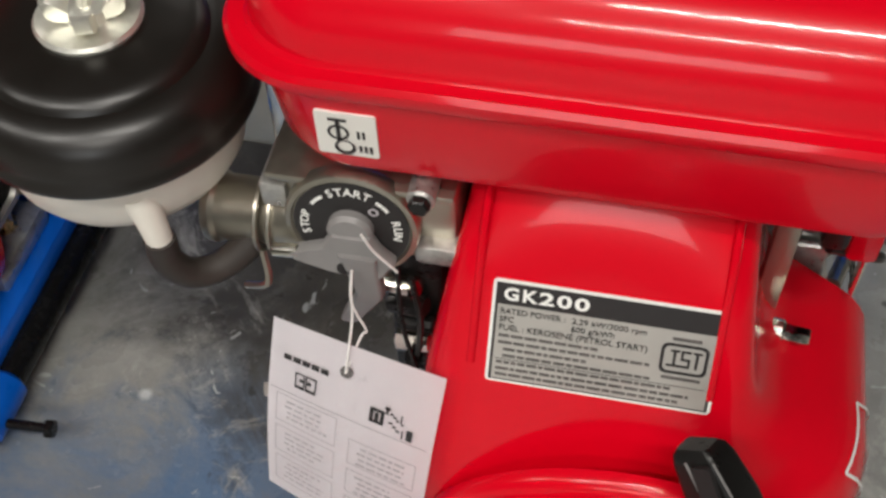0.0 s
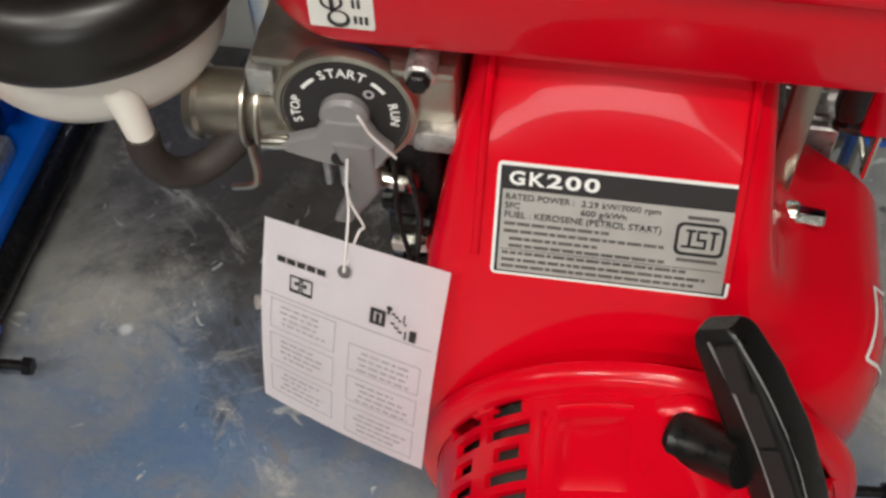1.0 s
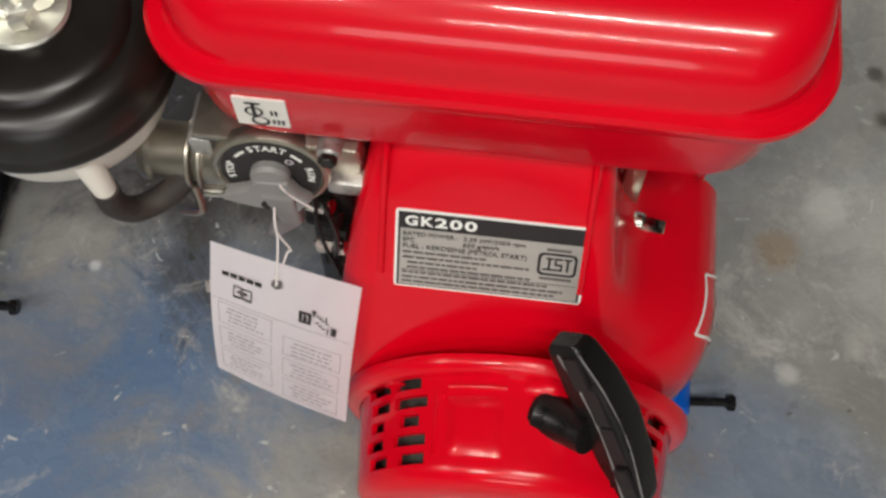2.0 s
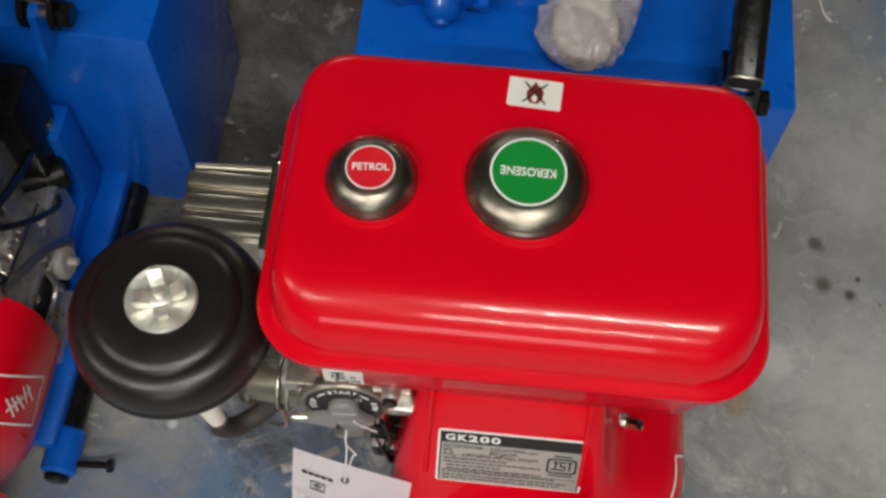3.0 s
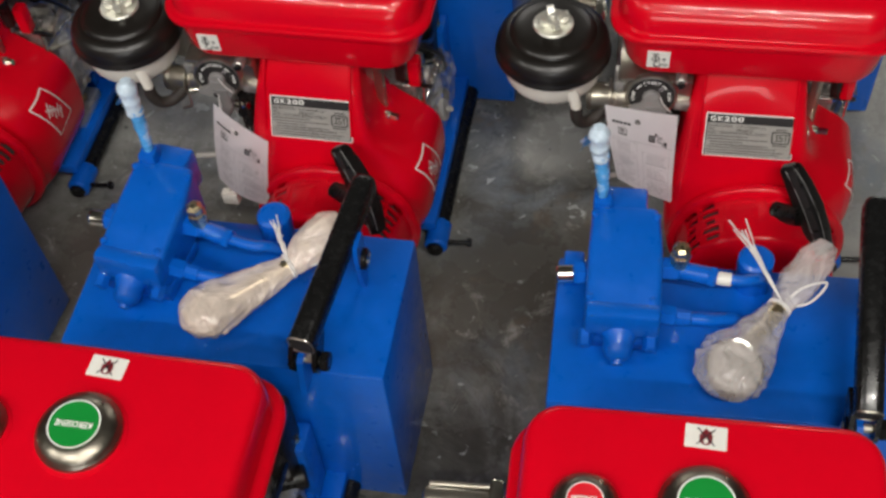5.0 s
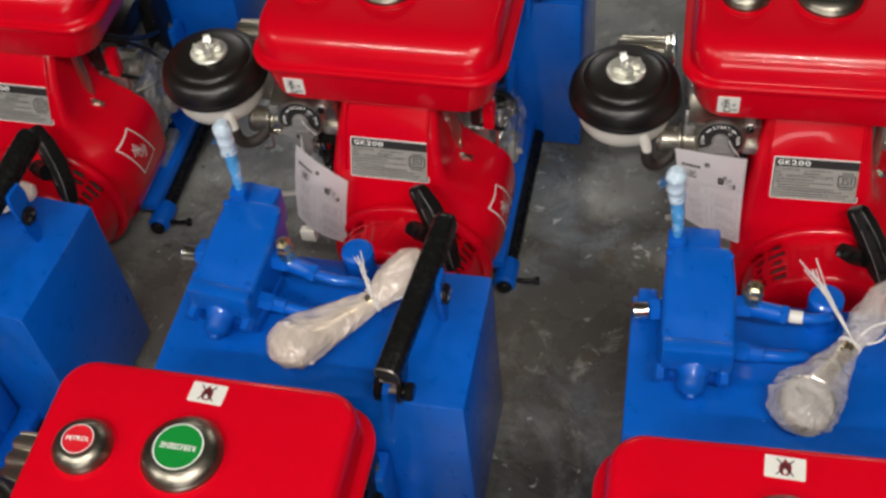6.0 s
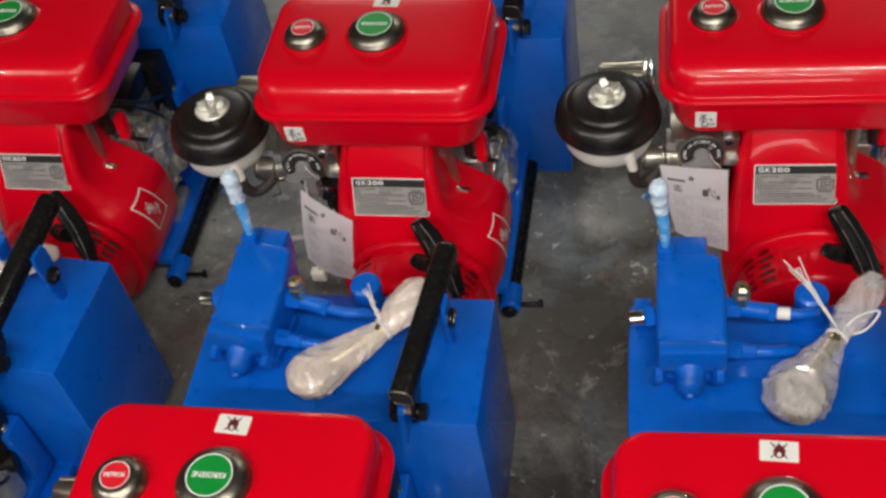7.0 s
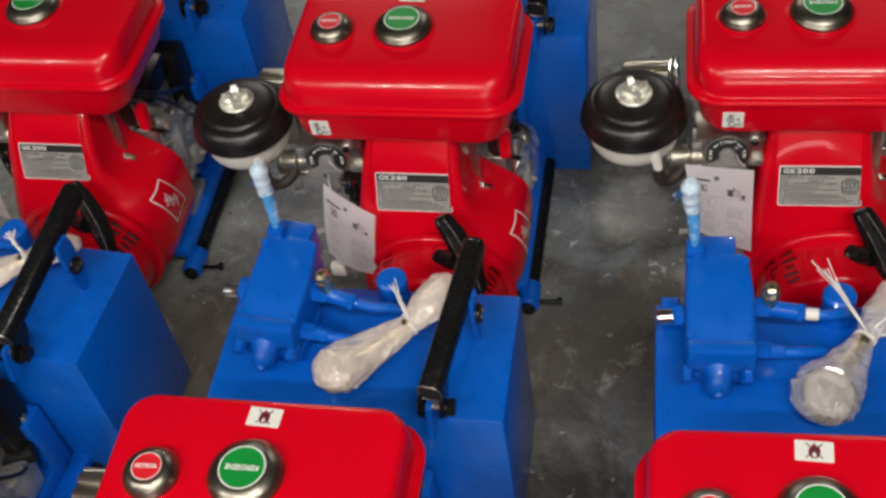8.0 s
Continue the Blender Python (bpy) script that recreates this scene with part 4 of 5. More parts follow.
def skid(pack):
    for x0, x1 in ((-0.070, -0.044), (0.100, 0.126)):
        rail = part("skid_rail", box(start(), (x0, 0.410, 0.036), (x1, 0.800, 0.054), 0.003), BLUE, pack, "blue painted steel skid rail")
        part("rail_foot", box(start(), (x0 + 0.004, 0.43, 0.0), (x1 - 0.004, 0.47, 0.038), 0.003), BLACK, rail)
        if x0 < 0:
            continue
        xs = 0.1275
        part("carry_tube", rod(start(), (xs, 0.410, 0.026), (xs, 0.690, 0.026), 0.0115, seg=20), BLACK_PAINT, rail, "black painted steel tube")
        part("tube_collar", rod(start(), (xs, 0.392, 0.026), (xs, 0.432, 0.026), 0.0150, seg=20), BLUE, rail)
        bm = rod(start(), (xs, 0.402, 0.026), (xs + 0.0440, 0.406, 0.026), 0.0032, seg=10)
        rod(bm, (xs + 0.0390, 0.4055, 0.026), (xs + 0.0450, 0.4062, 0.026), 0.0062, seg=6)
        rod(bm, (xs, 0.386, 0.026), (xs, 0.393, 0.026), 0.0105, seg=16)
        part("lock_bolt", bm, BLACK_PAINT, rail)
    bm = box(start(), (-0.046, 0.412, 0.034), (0.102, 0.450, 0.046), 0.003)
    part("cross_member", bm, BLUE, pack)
    part("engine_mount", box(start(), (-0.046, 0.560, 0.040), (0.102, 0.640, 0.076), 0.003), BLUE, pack)


def oil_tank(pack):
    bm = box(start(), (-0.139, 0.667, 0.012), (0.1905, 0.8345, 0.2725), 0.0035, 2)
    tank = part("oil_tank", bm, BLUE, pack, "blue painted steel oil tank with welded seams")
    bm = start()
    for k in range(3):
        rod(bm, (0.020 + 0.030 * k, 0.664, 0.040), (0.030 + 0.030 * k, 0.664, 0.043), 0.003, seg=8)
    part("weld_bead", bm, BLUE, tank)
    # weld spatter under the paint
    bm, rnd = start(), random.Random(21)
    for k in range(26):
        x, y = rnd.uniform(-0.13, 0.185), rnd.choice((rnd.uniform(0.672, 0.700), rnd.uniform(0.70, 0.83)))
        r = rnd.uniform(0.0007, 0.0017)
        turned(bm, [(r, 0), (r * 0.8, r * 0.6), (r * 0.3, r * 0.9)], (x, y, 0.2722), seg=8)
    for k in range(14):
        r = rnd.uniform(0.0007, 0.0015)
        turned(bm, [(r, 0), (r * 0.8, r * 0.6), (r * 0.3, r * 0.9)], (rnd.uniform(-0.05, 0.185), 0.6672, rnd.uniform(0.05, 0.26)), (0, -1, 0), 8)
    tagged(part("weld_spatter", bm, BLUE, tank), kind="stuff")
    part("tank_lug", box(start(), (-0.133, 0.802, 0.2715), (-0.113, 0.827, 0.296), 0.003), BLUE, tank)
    # filler stub behind the hoses
    bm = turned(start(), [(0.0165, 0), (0.0165, 0.030), (0.0175, 0.032), (0.0170, 0.042), (0.0135, 0.045), (0.006, 0.0455)], (0.050, 0.818, 0.2715), seg=28)
    part("filler_stub", bm, BLUE, tank)


def valve(pack):
    bm = start()
    loops = []
    for y, x0, x1, z0, z1 in ((0.7335, -0.104, -0.044, 0.296, 0.322), (0.7355, -0.1080, -0.0395, 0.290, 0.328), (0.745, -0.1090, -0.0390, 0.285, 0.333), (0.800, -0.1095, -0.0395, 0.283, 0.345),
                              (0.836, -0.1085, -0.0435, 0.283, 0.352), (0.841, -0.1065, -0.0455, 0.285, 0.351), (0.8425, -0.103, -0.049, 0.290, 0.347)):
        loops.append([Vector((p.x, y, p.y)) for p in rounded((x0 + x1) / 2, (z0 + z1) / 2, (x1 - x0) / 2, (z1 - z0) / 2, 0.006, 0, 4)])
    loft(bm, loops)
    block = part("valve_block", bm, BLUE, pack, "blue painted hydraulic control valve block")
    part("valve_head", box(start(), (-0.0985, 0.826, 0.300), (-0.0560, 0.868, 0.350), 0.004), BLUE, block)
    part("valve_base", box(start(), (-0.110, 0.730, 0.2725), (-0.0375, 0.800, 0.288), 0.004), BLUE, block)
    part("valve_flange", box(start(), (-0.1085, 0.726, 0.300), (-0.0390, 0.744, 0.335), 0.005), BLUE, block)
    bm = turned(start(), [(0.0170, 0), (0.0170, 0.008), (0.0145, 0.012), (0.0138, 0.022), (0.0115, 0.028), (0.0075, 0.031), (0.0062, 0.0315), (0.0058, 0.035), (0.003, 0.036)], (-0.076, 0.736, 0.302), (0, -1, -0.45), 28)
    part("relief_cap", bm, BLUE, block)
    for x in (-0.107, -0.046):
        part("tie_bolt", rod(start(), (x, 0.734, 0.298), (x, 0.718, 0.293), 0.0072, seg=6), BLUE, block)
    for x, y in ((-0.105, 0.748), (-0.047, 0.748), (-0.105, 0.832), (-0.047, 0.832)):
        part("cover_screw", turned(start(), [(0.004, 0), (0.0038, 0.002), (0.002, 0.003)], (x, y, 0.333 + (y - 0.745) * 0.205 - 0.001), seg=12), BLUE, block)
    bm = rod(start(), (-0.110, 0.782, 0.322), (-0.122, 0.780, 0.322), 0.0115, seg=6)
    part("port_nut", bm, BLUE, block)
    part("port_plug", rod(start(), (-0.121, 0.780, 0.322), (-0.138, 0.778, 0.322), 0.0085), CHROME, block, "bright metal port plug")
    # hoses from the block to the tank top
    bm = rod(start(), (-0.042, 0.796, 0.318), (-0.022, 0.796, 0.318), 0.0115, seg=6)
    rod(bm, (-0.024, 0.796, 0.318), (0.010, 0.790, 0.318), 0.0088)
    rod(bm, (0.004, 0.791, 0.318), (0.012, 0.789, 0.318), 0.0102, seg=6)
    pipe(bm, [(0.008, 0.790, 0.318), (0.034, 0.788, 0.318), (0.050, 0.795, 0.312), (0.058, 0.806, 0.290), (0.060, 0.810, 0.270)], 0.0056, 12)
    part("pressure_hose", bm, BLUE, block)
    part("hose_sleeve", rod(start(), (0.012, 0.7893, 0.318), (0.026, 0.7882, 0.318), 0.0066), STICKER, block, "white hose sleeve")
    bm = rod(start(), (-0.042, 0.752, 0.306), (-0.024, 0.752, 0.304), 0.0100, seg=6)
    rod(bm, (-0.026, 0.752, 0.304), (-0.010, 0.752, 0.302), 0.0080, seg=8)
    pipe(bm, [(-0.012, 0.752, 0.302), (0.010, 0.754, 0.299), (0.030, 0.762, 0.290), (0.040, 0.770, 0.270)], 0.0064, 12)
    part("return_hose", bm, BLUE, block)
    bm = turned(start(), [(0.0085, 0), (0.0085, 0.008), (0.0098, 0.010), (0.0098, 0.017), (0.0080, 0.019), (0.0085, 0.021), (0.0085, 0.027), (0.0050, 0.030)], (-0.0235, 0.797, 0.326), (0, -0.05, 1), 6)
    part("test_nipple", bm, BRASS, block, "brass test nipple")


def lever(pack, a, b):
    """The valve's lever, its stick and knob wrapped in film."""
    a, b = Vector(a), Vector(b)
    fork = part("lever_fork", box(start(), a + Vector((-0.009, -0.010, -0.006)), a + Vector((0.009, 0.010, 0.012)), 0.003), BLUE, pack)
    w = (b - a)
    bm = pipe(start(), [a, a + w * 0.3 + Vector((0.001, 0, 0)), a + w * 0.66], 0.008, 18, 8, lambda t: 0.0042 + 0.0036 * t + 0.0004 * math.sin(21 * t))
    part("lever_sleeve", bm, SHEATH_BLUE, fork, "light blue film round the valve lever")
    bm = pipe(start(), [a + w * 0.60, a + w * 0.80 + Vector((-0.001, 0, 0)), b], 0.011, 18, 10, lambda t: 0.0078 + 0.0026 * t + 0.0005 * math.sin(19 * t) - 0.005 * max(0.0, t - 0.88) / 0.12)
    for v in bm.verts:
        v.co += Vector((1, 1, 0)) * 0.0012 * noise.noise(v.co * 160)
    part("lever_knob_wrap", bm, SHEATH_WHITE, fork, "crumpled whitish film round the lever knob")
    # the loose end of the film
    bm = start()
    rows = []
    for t in range(6):
        o = b + Vector((-0.004 - 0.0024 * t, 0.001 * t, -0.004 - 0.006 * t))
        rows.append([bm.verts.new(o + Vector((0.002 * math.sin(2.0 * n + t), 0.005 * (n - 1.5), 0.0015 * math.cos(3 * n)))) for n in range(4)])
    for p, q in zip(rows, rows[1:]):
        for n in range(3):
            bm.faces.new((p[n], p[n + 1], q[n + 1], q[n]))
    bmesh.ops.solidify(bm, geom=list(bm.faces), thickness=0.0004)
    part("film_end", bm, SHEATH_BLUE, fork)


def push_handle(pack, near, far, lug_y=0.774):
    """A square tube on a forked hinge at its near end and a lug further back."""
    near, far = Vector(near), Vector(far)
    w = (far - near).normalized()
    u = w.cross(Vector((0, 0, 1))).normalized()
    v = u.cross(w)
    L = (far - near).length
    loops = []
    for d, s in ((0.0, 0.93), (0.0015, 1.0), (L - 0.010, 1.0), (L - 0.004, 0.95), (L, 0.78)):
        loops.append([near + w * d + u * (p.x * s) + v * (p.y * s) for p in rounded(0, 0, 0.0122, 0.0130, 0.0085, 0, 6)])
    handle = part("push_handle", loft(start(), loops), BLACK_PAINT, pack, "black painted square-tube folding handle")
    # worn bright rim of the tube's open end, and the dark inside
    bm = start()
    rim = [near - w * 0.0006 + u * (p.x * 0.99) + v * (p.y * 0.99) for p in rounded(0, 0, 0.0122, 0.0130, 0.0085, 0, 6)]
    pipe(bm, [*rim, rim[0]], 0.0009, 6, 1)
    part("tube_rim", bm, ZINC, handle, "worn bright rim of the tube")
    part("tube_mouth", loft(start(), [[near + w * d + u * (p.x * 0.84) + v * (p.y * 0.84) for p in rounded(0, 0, 0.0122, 0.0130, 0.0085, 0, 6)] for d in (0.0, -0.0008)]), HOLE, handle)
    # fork ears at the near end
    pivot = Vector((near.x + 0.003, near.y + 0.002, near.z - 0.027))
    for side in (-1, 1):
        x0 = near.x + side * 0.0112
        outline = [(near.y + 0.030, near.z - 0.006), (near.y + 0.002, near.z - 0.004), (near.y - 0.010, near.z - 0.020), (pivot.y - 0.012, pivot.z - 0.003), (pivot.y - 0.008, pivot.z - 0.011),
                   (pivot.y + 0.004, pivot.z - 0.013), (pivot.y + 0.012, pivot.z - 0.005), (near.y + 0.026, near.z - 0.018)]
        part("fork_ear", loft(start(), [[Vector((x0 + d, y, z)) for y, z in outline] for d in (-0.0022, 0.0022)]), BLACK_PAINT, handle, smooth=False)
    bm = loft(start(), [[Vector((near.x - 0.003 + x, pivot.y + y, z)) for x, y in ((-0.003, -h), (0.003, -h), (0.003, h), (-0.003, h))] for z, h in ((0.2715, 0.019), (pivot.z - 0.004, 0.012), (pivot.z + 0.006, 0.010), (pivot.z + 0.010, 0.005))])
    part("hinge_lug", bm, BLUE, handle, "blue painted steel lug")
    bm = rod(start(), pivot + Vector((-0.020, 0, 0)), pivot + Vector((0.019, 0, 0)), 0.0042)
    part("hinge_bolt", bm, ZINC, handle)
    for x in (-0.0185, 0.0115):
        bm = turned(start(), [(0.0085, 0), (0.0105, 0.001), (0.0105, 0.0075), (0.0085, 0.0088)], pivot + Vector((x, 0, 0)), (1, 0, 0), 6)
        part("hinge_nut", bm, BLACK_PAINT, handle)
    # lug further back
    k = (lug_y - near.y) / (far.y - near.y)
    p = near.lerp(far, k)
    bm = loft(start(), [[Vector((p.x + x, lug_y + q * h, z)) for x, q in ((0.0120, -1), (0.0165, -1), (0.0165, 1), (0.0120, 1))] for z, h in ((0.2715, 0.004), (0.290, 0.0105), (p.z - 0.012, 0.0135), (p.z + 0.001, 0.0105))])
    part("handle_lug", bm, BLUE, handle, "blue painted steel lug")
    bm = rod(start(), (p.x + 0.012, lug_y, 0.316), (p.x + 0.0225, lug_y, 0.316), 0.0112, seg=18)
    part("lug_nut", bm, BLACK_PAINT, handle)
    # two bright studs added as the glints on the nut
    for d in (-0.0042, 0.0042):
        part("bolt_tip", rod(start(), (p.x + 0.021, lug_y + d, 0.3165), (p.x + 0.0238, lug_y + d, 0.3165), 0.0028), CHROME, handle)


def power_pack():
    pack = new("hydraulic_power_pack")
    pack.location = BASE
    tagged(pack, "red petrol-kerosene engine with blue oil tank on a blue skid", "power pack", "rows of power packs")
    fuel_tank(pack)
    shroud(pack)
    air_cleaner(pack)
    carburettor(pack)
    engine_block(pack)
    skid(pack)
    oil_tank(pack)
    valve(pack)
    return pack


# where each pack stands: shift in x and y from the first, and turn in degrees
PLACES = {"A": (0, 0, 0), "L": (-0.495, 0.014, -2.3), "M": (-1.011, 0.086, -7.4), "B": (0.054, 0.635, -0.9), "D": (-0.434, 0.623, -2.7), "E": (-0.932, 0.679, -3.1)}


def stand(key):
    x, y, a = PLACES[key]
    return Matrix.Translation(BASE + Vector((x, y, 0))) @ pose(0, 0, 0, 0, 0, a)


# where each pack's handle and lever ends lie
HANDLES = {"A": ((0.1385, 0.651, 0.326), (0.1490, 0.845, 0.378)), "L": ((0.1215, 0.6585, 0.334), (0.1450, 0.845, 0.350))}
LEVERS = {"L": ((-0.0810, 0.848, 0.350), (-0.0795, 0.853, 0.456))}

first = power_pack()
packs = {"A": first}
for key in ("L", "M", "B", "D", "E"):
    packs[key] = copy_thing(first, stand(key))
# one valve sits slightly askew on its tank, its hose without the white sleeve
for ob in packs["L"].children:
    if ob.name.startswith("valve_block"):
        c = Vector((-0.074, 0.735, 0)) - BASE
        for sleeve in [o for o in ob.children if o.name.startswith("hose_sleeve")]:
            bpy.data.objects.remove(sleeve)
        ob.matrix_basis = Matrix.Translation(c) @ pose(0, 0, 0, 0, 0, -7.0) @ Matrix.Translation(-c)
for key in ("D", "E"):
    clear_wrap(packs[key])
bm = box(start(), (-0.124, 0.355, 0.122), (-0.103, 0.367, 0.142), 0.003)
pipe(bm, [(-0.113, 0.361, 0.140), (-0.112, 0.375, 0.165), (-0.108, 0.395, 0.190)], 0.003, 8)
part("drain_cap", bm, BOWL, packs["D"], "white plastic cap on the drain tube")
for key, pack in packs.items():
    push_handle(pack, *HANDLES.get(key, ((0.1290, 0.652, 0.331), (0.1460, 0.845, 0.372))))
    lever(pack, *LEVERS.get(key, ((-0.099, 0.848, 0.347), (-0.106, 0.848, 0.455))))


def at(key, p):
    """A place beside the first pack, carried over to another one."""
    return stand(key) @ (Vector(p) - BASE)


# ---- hang tags ----
def hang_tag(key, corners, bend, full=True):
    """A printed card on a loop of string."""
    tl, tr, br, bl = (at(key, c) for c in corners)
    tag = new("instruction_tag")
    tag.location = BASE
    tagged(tag, "white printed instruction card hanging on a string", "tag", "engine instruction tags")
    n = (tr - tl).cross(bl - tl).normalized()
    if n.y > 0:
        n = -n

    def spot(u, v, lift=0.0):
        p = tl.lerp(tr, u).lerp(bl.lerp(br, u), v)
        return p + n * (bend * math.sin(math.pi * u) * (0.4 + 0.6 * v) + 0.004 * math.sin(math.pi * v) + lift)

    def sheet(bm, u0, v0, u1, v1, lift, nu=1, nv=1, thick=0.0):
        g = [[bm.verts.new(spot(u0 + (u1 - u0) * i / nu, v0 + (v1 - v0) * j / nv, lift)) for i in range(nu + 1)] for j in range(nv + 1)]
        for a, b in zip(g, g[1:]):
            for i in range(nu):
                bm.faces.new((a[i], a[i + 1], b[i + 1], b[i]))
        return g

    bm = start()
    sheet(bm, 0, 0, 1, 1, 0, 14, 14)
    bmesh.ops.solidify(bm, geom=list(bm.faces), thickness=0.0005)
    part("card", bm, PAPER, tag)
    lift = 0.0011
    rnd = random.Random(11)
    bm = start()
    for k in range(5):
        sheet(bm, 0.088 + 0.056 * k, 0.160, 0.134 + 0.056 * k, 0.188, lift)
    part("heading_bar", bm, INK, tag, smooth=False)
    bm = start()
    for x0, x1, d in ((0.165, 0.225, 0.010), (0.230, 0.295, -0.010)):
        for y0, y1 in ((0.235, 0.243), (0.303, 0.318)):
            sheet(bm, x0, y0, x1, y1, lift, 2)
        sheet(bm, x0, 0.235, x0 + 0.008, 0.318, lift)
        sheet(bm, x1 - 0.008, 0.235, x1, 0.318, lift)
        sheet(bm, (x0 + x1) / 2 - 0.012 + d, 0.262, (x0 + x1) / 2 + 0.010 + d, 0.280, lift)
    part("book_mark", bm, INK, tag, smooth=False)
    bm = start()
    for x, y, w, h in ((0.62, 0.250, 0.085, 0.016), (0.62, 0.266, 0.022, 0.045), (0.652, 0.270, 0.022, 0.041), (0.684, 0.266, 0.021, 0.045), (0.62, 0.311, 0.085, 0.014), (0.705, 0.222, 0.030, 0.016), (0.712, 0.238, 0.014, 0.022), (0.735, 0.246, 0.020, 0.010), (0.755, 0.256, 0.020, 0.010), (0.775, 0.268, 0.016, 0.010), (0.735, 0.290, 0.022, 0.010), (0.757, 0.304, 0.022, 0.010), (0.779, 0.318, 0.022, 0.010), (0.80, 0.240, 0.008, 0.040), (0.808, 0.278, 0.012, 0.010), (0.815, 0.312, 0.010, 0.040), (0.842, 0.300, 0.036, 0.052)):
        sheet(bm, x, y, x + w, y + h, lift, 2)
    part("pictogram", bm, INK, tag, smooth=False)
    bm = start()
    cells = [(0.06, 0.385, 0.44, 0.545), (0.06, 0.575, 0.44, 0.735), (0.06, 0.765, 0.44, 0.925), (0.52, 0.46, 0.93, 0.60), (0.52, 0.63, 0.93, 0.77), (0.52, 0.80, 0.93, 0.955)]
    sheet(bm, 0.02, 0.362, 0.97, 0.366, lift, 10)
    for x0, y0, x1, y1 in cells:
        sheet(bm, x0, y0, x1, y0 + 0.004, lift, 5)
        sheet(bm, x0, y1 - 0.004, x1, y1, lift, 5)
        sheet(bm, x0, y0, x0 + 0.005, y1, lift, 1, 3)
        sheet(bm, x1 - 0.005, y0, x1, y1, lift, 1, 3)
    part("box_rule", bm, GREY_INK, tag, smooth=False)
    bm = start()
    for k, (x0, y0, x1, y1) in enumerate(cells):
        for line in range(4):
            x, y = x0 + 0.05 + 0.03 * rnd.random(), y0 + 0.028 + 0.03 * line
            stop = x1 - 0.04 - 0.10 * rnd.random()
            while x < stop:
                w = rnd.uniform(0.02, 0.06)
                sheet(bm, x, y, min(x + w, stop), y + 0.011, lift)
                x += w + 0.012
    part("small_print", bm, GREY_INK, tag, smooth=False)
    hole = spot(0.46, 0.13, 0.0012)
    bm = turned(start(), [(0.0030, 0), (0.0030, 0.0004), (0.0016, 0.0005)], hole, n, 18)
    part("eyelet", bm, PRINT_INK, tag)
    if full:
        s0 = at(key, (-0.1066, 0.3925, 0.2785))
        bm = pipe(start(), [s0, at(key, (-0.1076, 0.390, 0.266)), at(key, (-0.1074, 0.387, 0.250)), hole + n * 0.0012], 0.0006, 6)
        pipe(bm, [s0, at(key, (-0.1072, 0.389, 0.262)), at(key, (-0.1055, 0.388, 0.254)), at(key, (-0.1014, 0.3865, 0.2435)), at(key, (-0.1040, 0.386, 0.239)), hole + n * 0.0012], 0.0006, 6)
        part("string_end", pipe(start(), [at(key, (-0.1000, 0.3905, 0.307)), at(key, (-0.0978, 0.390, 0.303)), at(key, (-0.0955, 0.391, 0.296)), at(key, (-0.0868, 0.392, 0.283))], 0.0006, 6), STRING, tag)
        part("string", bm, STRING, tag)
    return tag


CARD = ((-0.144, 0.388, 0.241), (-0.063, 0.373, 0.237), (-0.071, 0.328, 0.145), (-0.144, 0.345, 0.166))
CARD_B = ((-0.158, 0.392, 0.289), (-0.079, 0.376, 0.296), (-0.076, 0.345, 0.186), (-0.138, 0.360, 0.204))
CARD_D = ((-0.116, 0.392, 0.264), (-0.048, 0.366, 0.236), (-0.055, 0.340, 0.149), (-0.122, 0.362, 0.164))
hang_tag("A", CARD, 0.002)
hang_tag("B", CARD_B, 0.004)
hang_tag("D", CARD_D, 0.009)
hang_tag("E", CARD_B, 0.006)


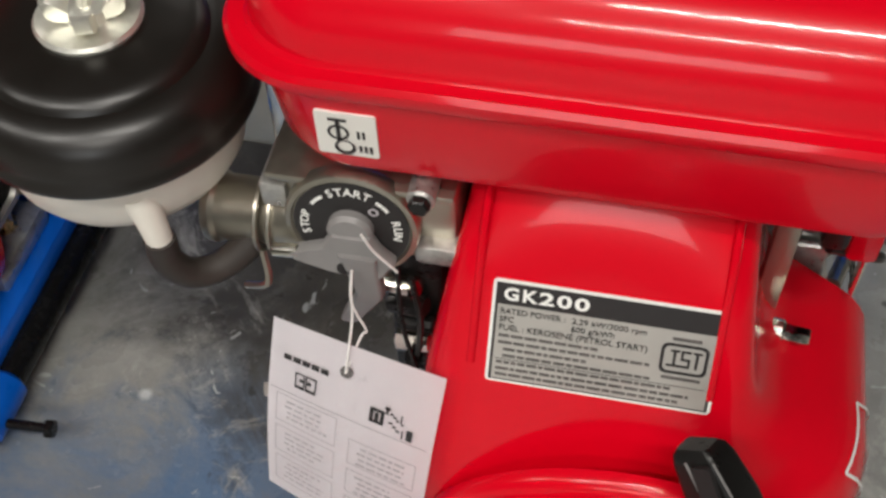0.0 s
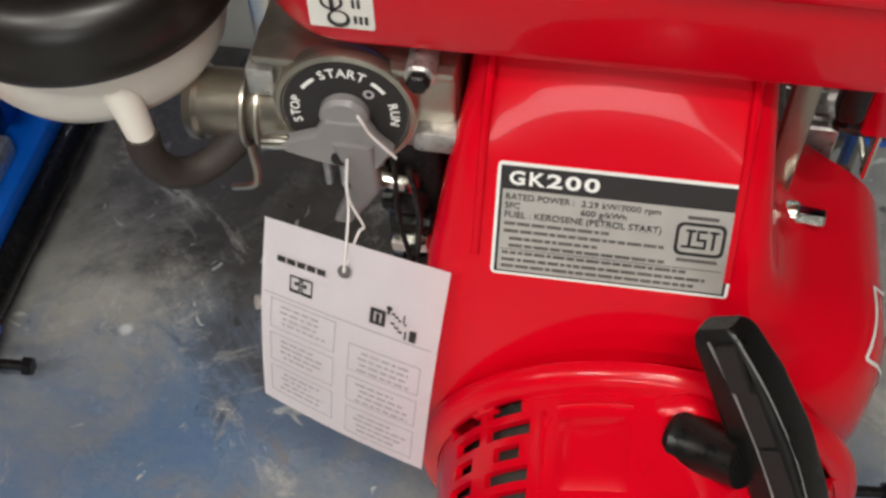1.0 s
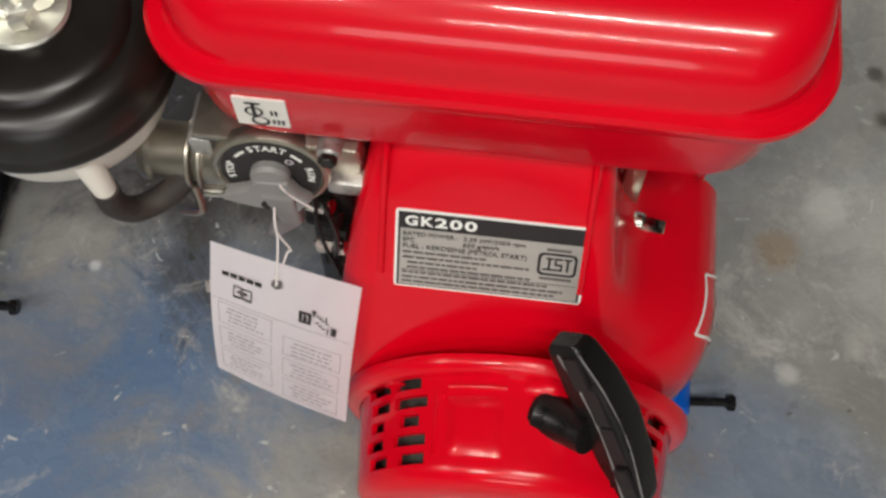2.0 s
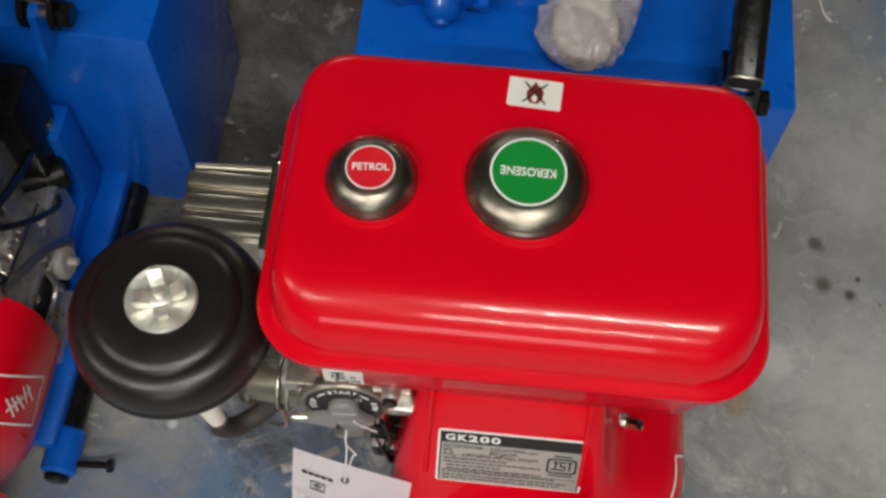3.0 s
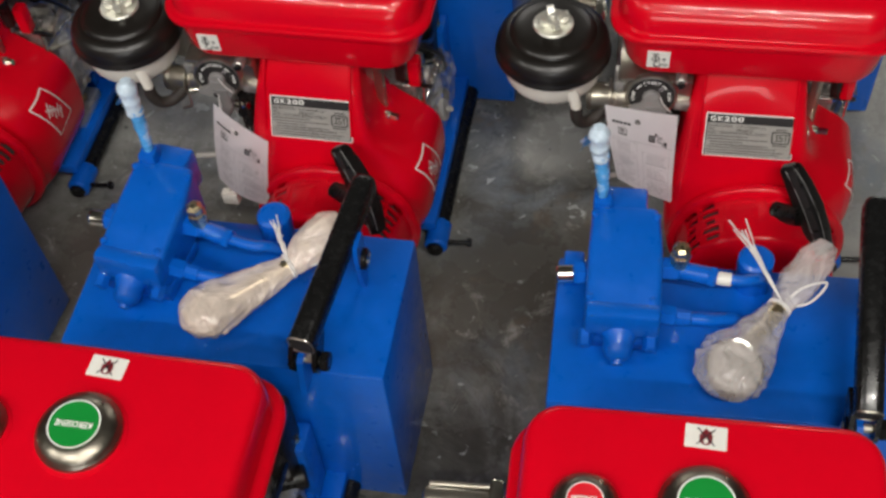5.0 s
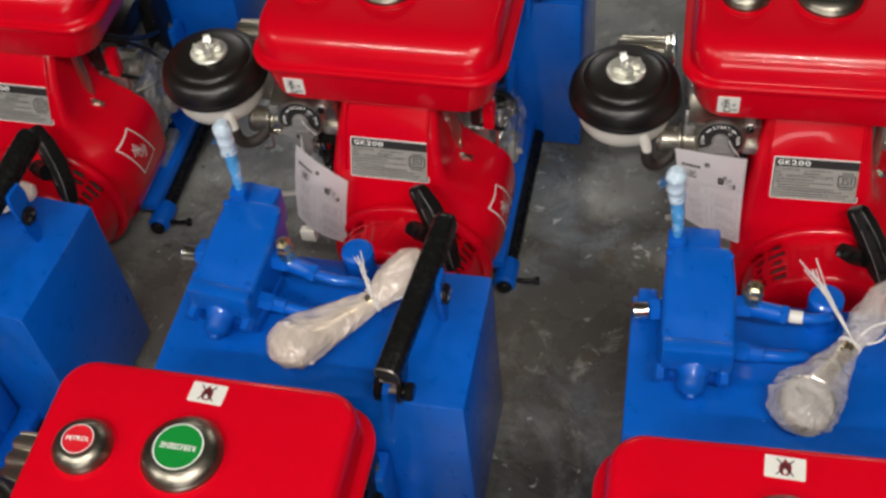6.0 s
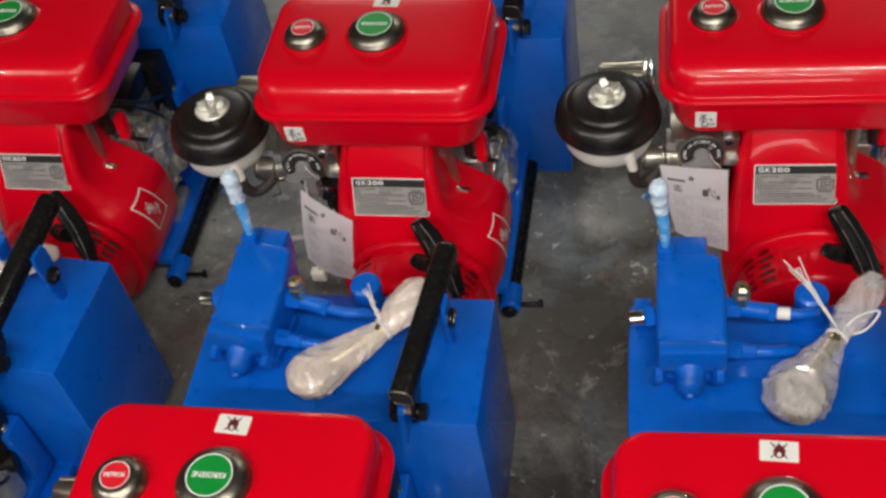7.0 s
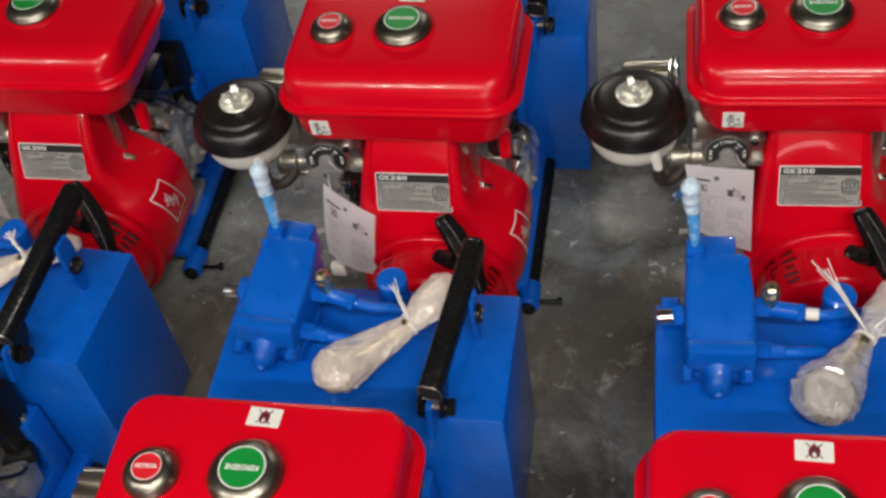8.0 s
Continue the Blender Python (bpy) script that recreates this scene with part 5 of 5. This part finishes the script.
# ---- bagged pressure gauges lying on the oil tanks ----
def bagged_gauge(key, head, neck, tail, fat, tuft, waist=0.42, film=FILM):
    head, neck, tail, tuft = (at(key, p) for p in (head, neck, tail, tuft))
    g = new("pressure_gauge")
    g.location = BASE
    tagged(g, "pressure gauge wrapped in crinkled clear plastic, on the oil tank", "gauge", "wrapped gauges")
    rnd = random.Random(len(key) + int(1000 * fat))
    w = (neck - head).normalized()
    # the gauge inside
    bm = turned(start(), [(fat * 0.80, 0), (fat * 0.84, 0.004), (fat * 0.84, 0.018), (fat * 0.78, 0.022), (fat * 0.70, 0.021)], head + Vector((0, 0, -0.012)), (0.1, -0.25, 1), 32)
    case = part("gauge_case", bm, CHROME, g)
    bm = turned(start(), [(fat * 0.70, 0.0), (fat * 0.70, 0.0015), (fat * 0.66, 0.0020)], head + Vector((0.002, -0.005, 0.0085)), (0.1, -0.25, 1), 32)
    part("gauge_face", bm, DULL_CAP, case, "pale gauge face")
    bm = rod(start(), head + w * fat * 0.7, neck, 0.009)
    part("gauge_stem", bm, BRASS, g)
    # the bag: a pouch drawn in at the neck, then flaring to the tail
    pts = [head - w * fat * 1.02, head - w * fat * 0.75, head - w * fat * 0.2, head + w * fat * 0.35, head.lerp(neck, 0.62), neck, neck.lerp(tail, 0.35), neck.lerp(tail, 0.8), tail]
    rad = [fat * 0.15, fat * 0.70, fat * 1.03, fat * 1.0, fat * (0.30 + 0.65 * waist), fat * waist * 0.72, fat * (waist + 0.12), fat * (waist + 0.08), fat * 0.30]
    bm = start()
    path = smooth_path(pts, 10)
    u = None
    loops = []
    for i, p in enumerate(path):
        d = (path[min(i + 1, len(path) - 1)] - path[max(i - 1, 0)]).normalized()
        u = axes(d)[0] if u is None else (u - d * u.dot(d)).normalized()
        v = d.cross(u)
        r = float(np.interp(i / 10, range(len(rad)), rad))
        loop = []
        for k in range(72):
            a = 2 * math.pi * k / 72
            q = p * 40
            ca, sa = math.cos(a), math.sin(a)
            crease = 1 + 0.11 * noise.noise(Vector((ca * 2.2, sa * 2.2, i * 0.21)) + q) + 0.035 * noise.noise(Vector((ca * 5, sa * 5, i * 0.48)) + q) - 0.06 * abs(noise.noise(Vector((ca * 4, sa * 4, i * 0.16)) + q)) + 0.04 * abs(noise.noise(Vector((ca * 9, sa * 9, i * 0.14))))
            off = u * math.cos(a) * r * crease + v * math.sin(a) * r * crease
            off.z *= 0.62
            loop.append(p + off)
        loops.append(loop)
    loft(bm, loops)
    part("plastic_bag", bm, film, g, "crinkled clear plastic bag", flat_angle=60)
    # string round the neck with frayed ends
    bm = start()
    for j in range(2):
        o = neck + w * (0.0024 * j - 0.0012)
        a, b, _ = axes(w)
        pipe(bm, [o + (a * math.cos(t) + b * math.sin(t) * 0.75) * (fat * waist * 0.74 + 0.0006) for t in [i * 2 * math.pi / 12 for i in range(13)]], 0.0010, 6, 2)
    up = neck + Vector((0, 0, fat * 0.35))
    for j in range(8):
        jit = lambda s: Vector((rnd.uniform(-s, s), rnd.uniform(-s, s), rnd.uniform(-s, s)))
        strand = pipe(start(), [up, up.lerp(tuft, 0.35) + jit(0.0016), up.lerp(tuft, 0.68) + jit(0.0022), tuft + (tuft - up) * 0.15 * rnd.random() + jit(0.0085)], 0.0007, 5, 5)
        part("tie_strand", strand, STRING, g)
    loop0 = neck.lerp(tail, 0.2) + Vector((0.01, 0, 0.012))
    pipe(bm, [neck, loop0, neck.lerp(tail, 0.50) + Vector((0.020, -0.010, 0.004)), neck.lerp(tail, 0.28) + Vector((0.014, -0.014, 0.0)), neck], 0.0013, 6)
    part("tie_string", bm, STRING, g)
    return g


bagged_gauge("A", (0.028, 0.706, 0.297), (0.072, 0.773, 0.300), (0.118, 0.842, 0.312), 0.034, (0.036, 0.838, 0.328))
bagged_gauge("L", (0.010, 0.708, 0.296), (0.078, 0.766, 0.302), (0.122, 0.818, 0.322), 0.030, (0.058, 0.800, 0.318), 0.60, WARM_FILM)
bagged_gauge("M", (0.020, 0.740, 0.296), (0.080, 0.785, 0.300), (0.140, 0.815, 0.308), 0.029, (0.056, 0.802, 0.318), 0.55, WARM_FILM)


# ---- a scrap of white thread on the floor ----
def thread_scrap():
    scrap = new("thread_scrap")
    scrap.location = BASE
    tagged(scrap, "short curl of white thread lying on the concrete floor", "thread")
    part("thread", pipe(start(), [(0.2915, 0.9985, 0.0016), (0.2965, 0.988, 0.0014), (0.2990, 0.974, 0.0014), (0.3020, 0.963, 0.0014), (0.3085, 0.955, 0.0018)], 0.0013, 6), STRING, scrap)


thread_scrap()
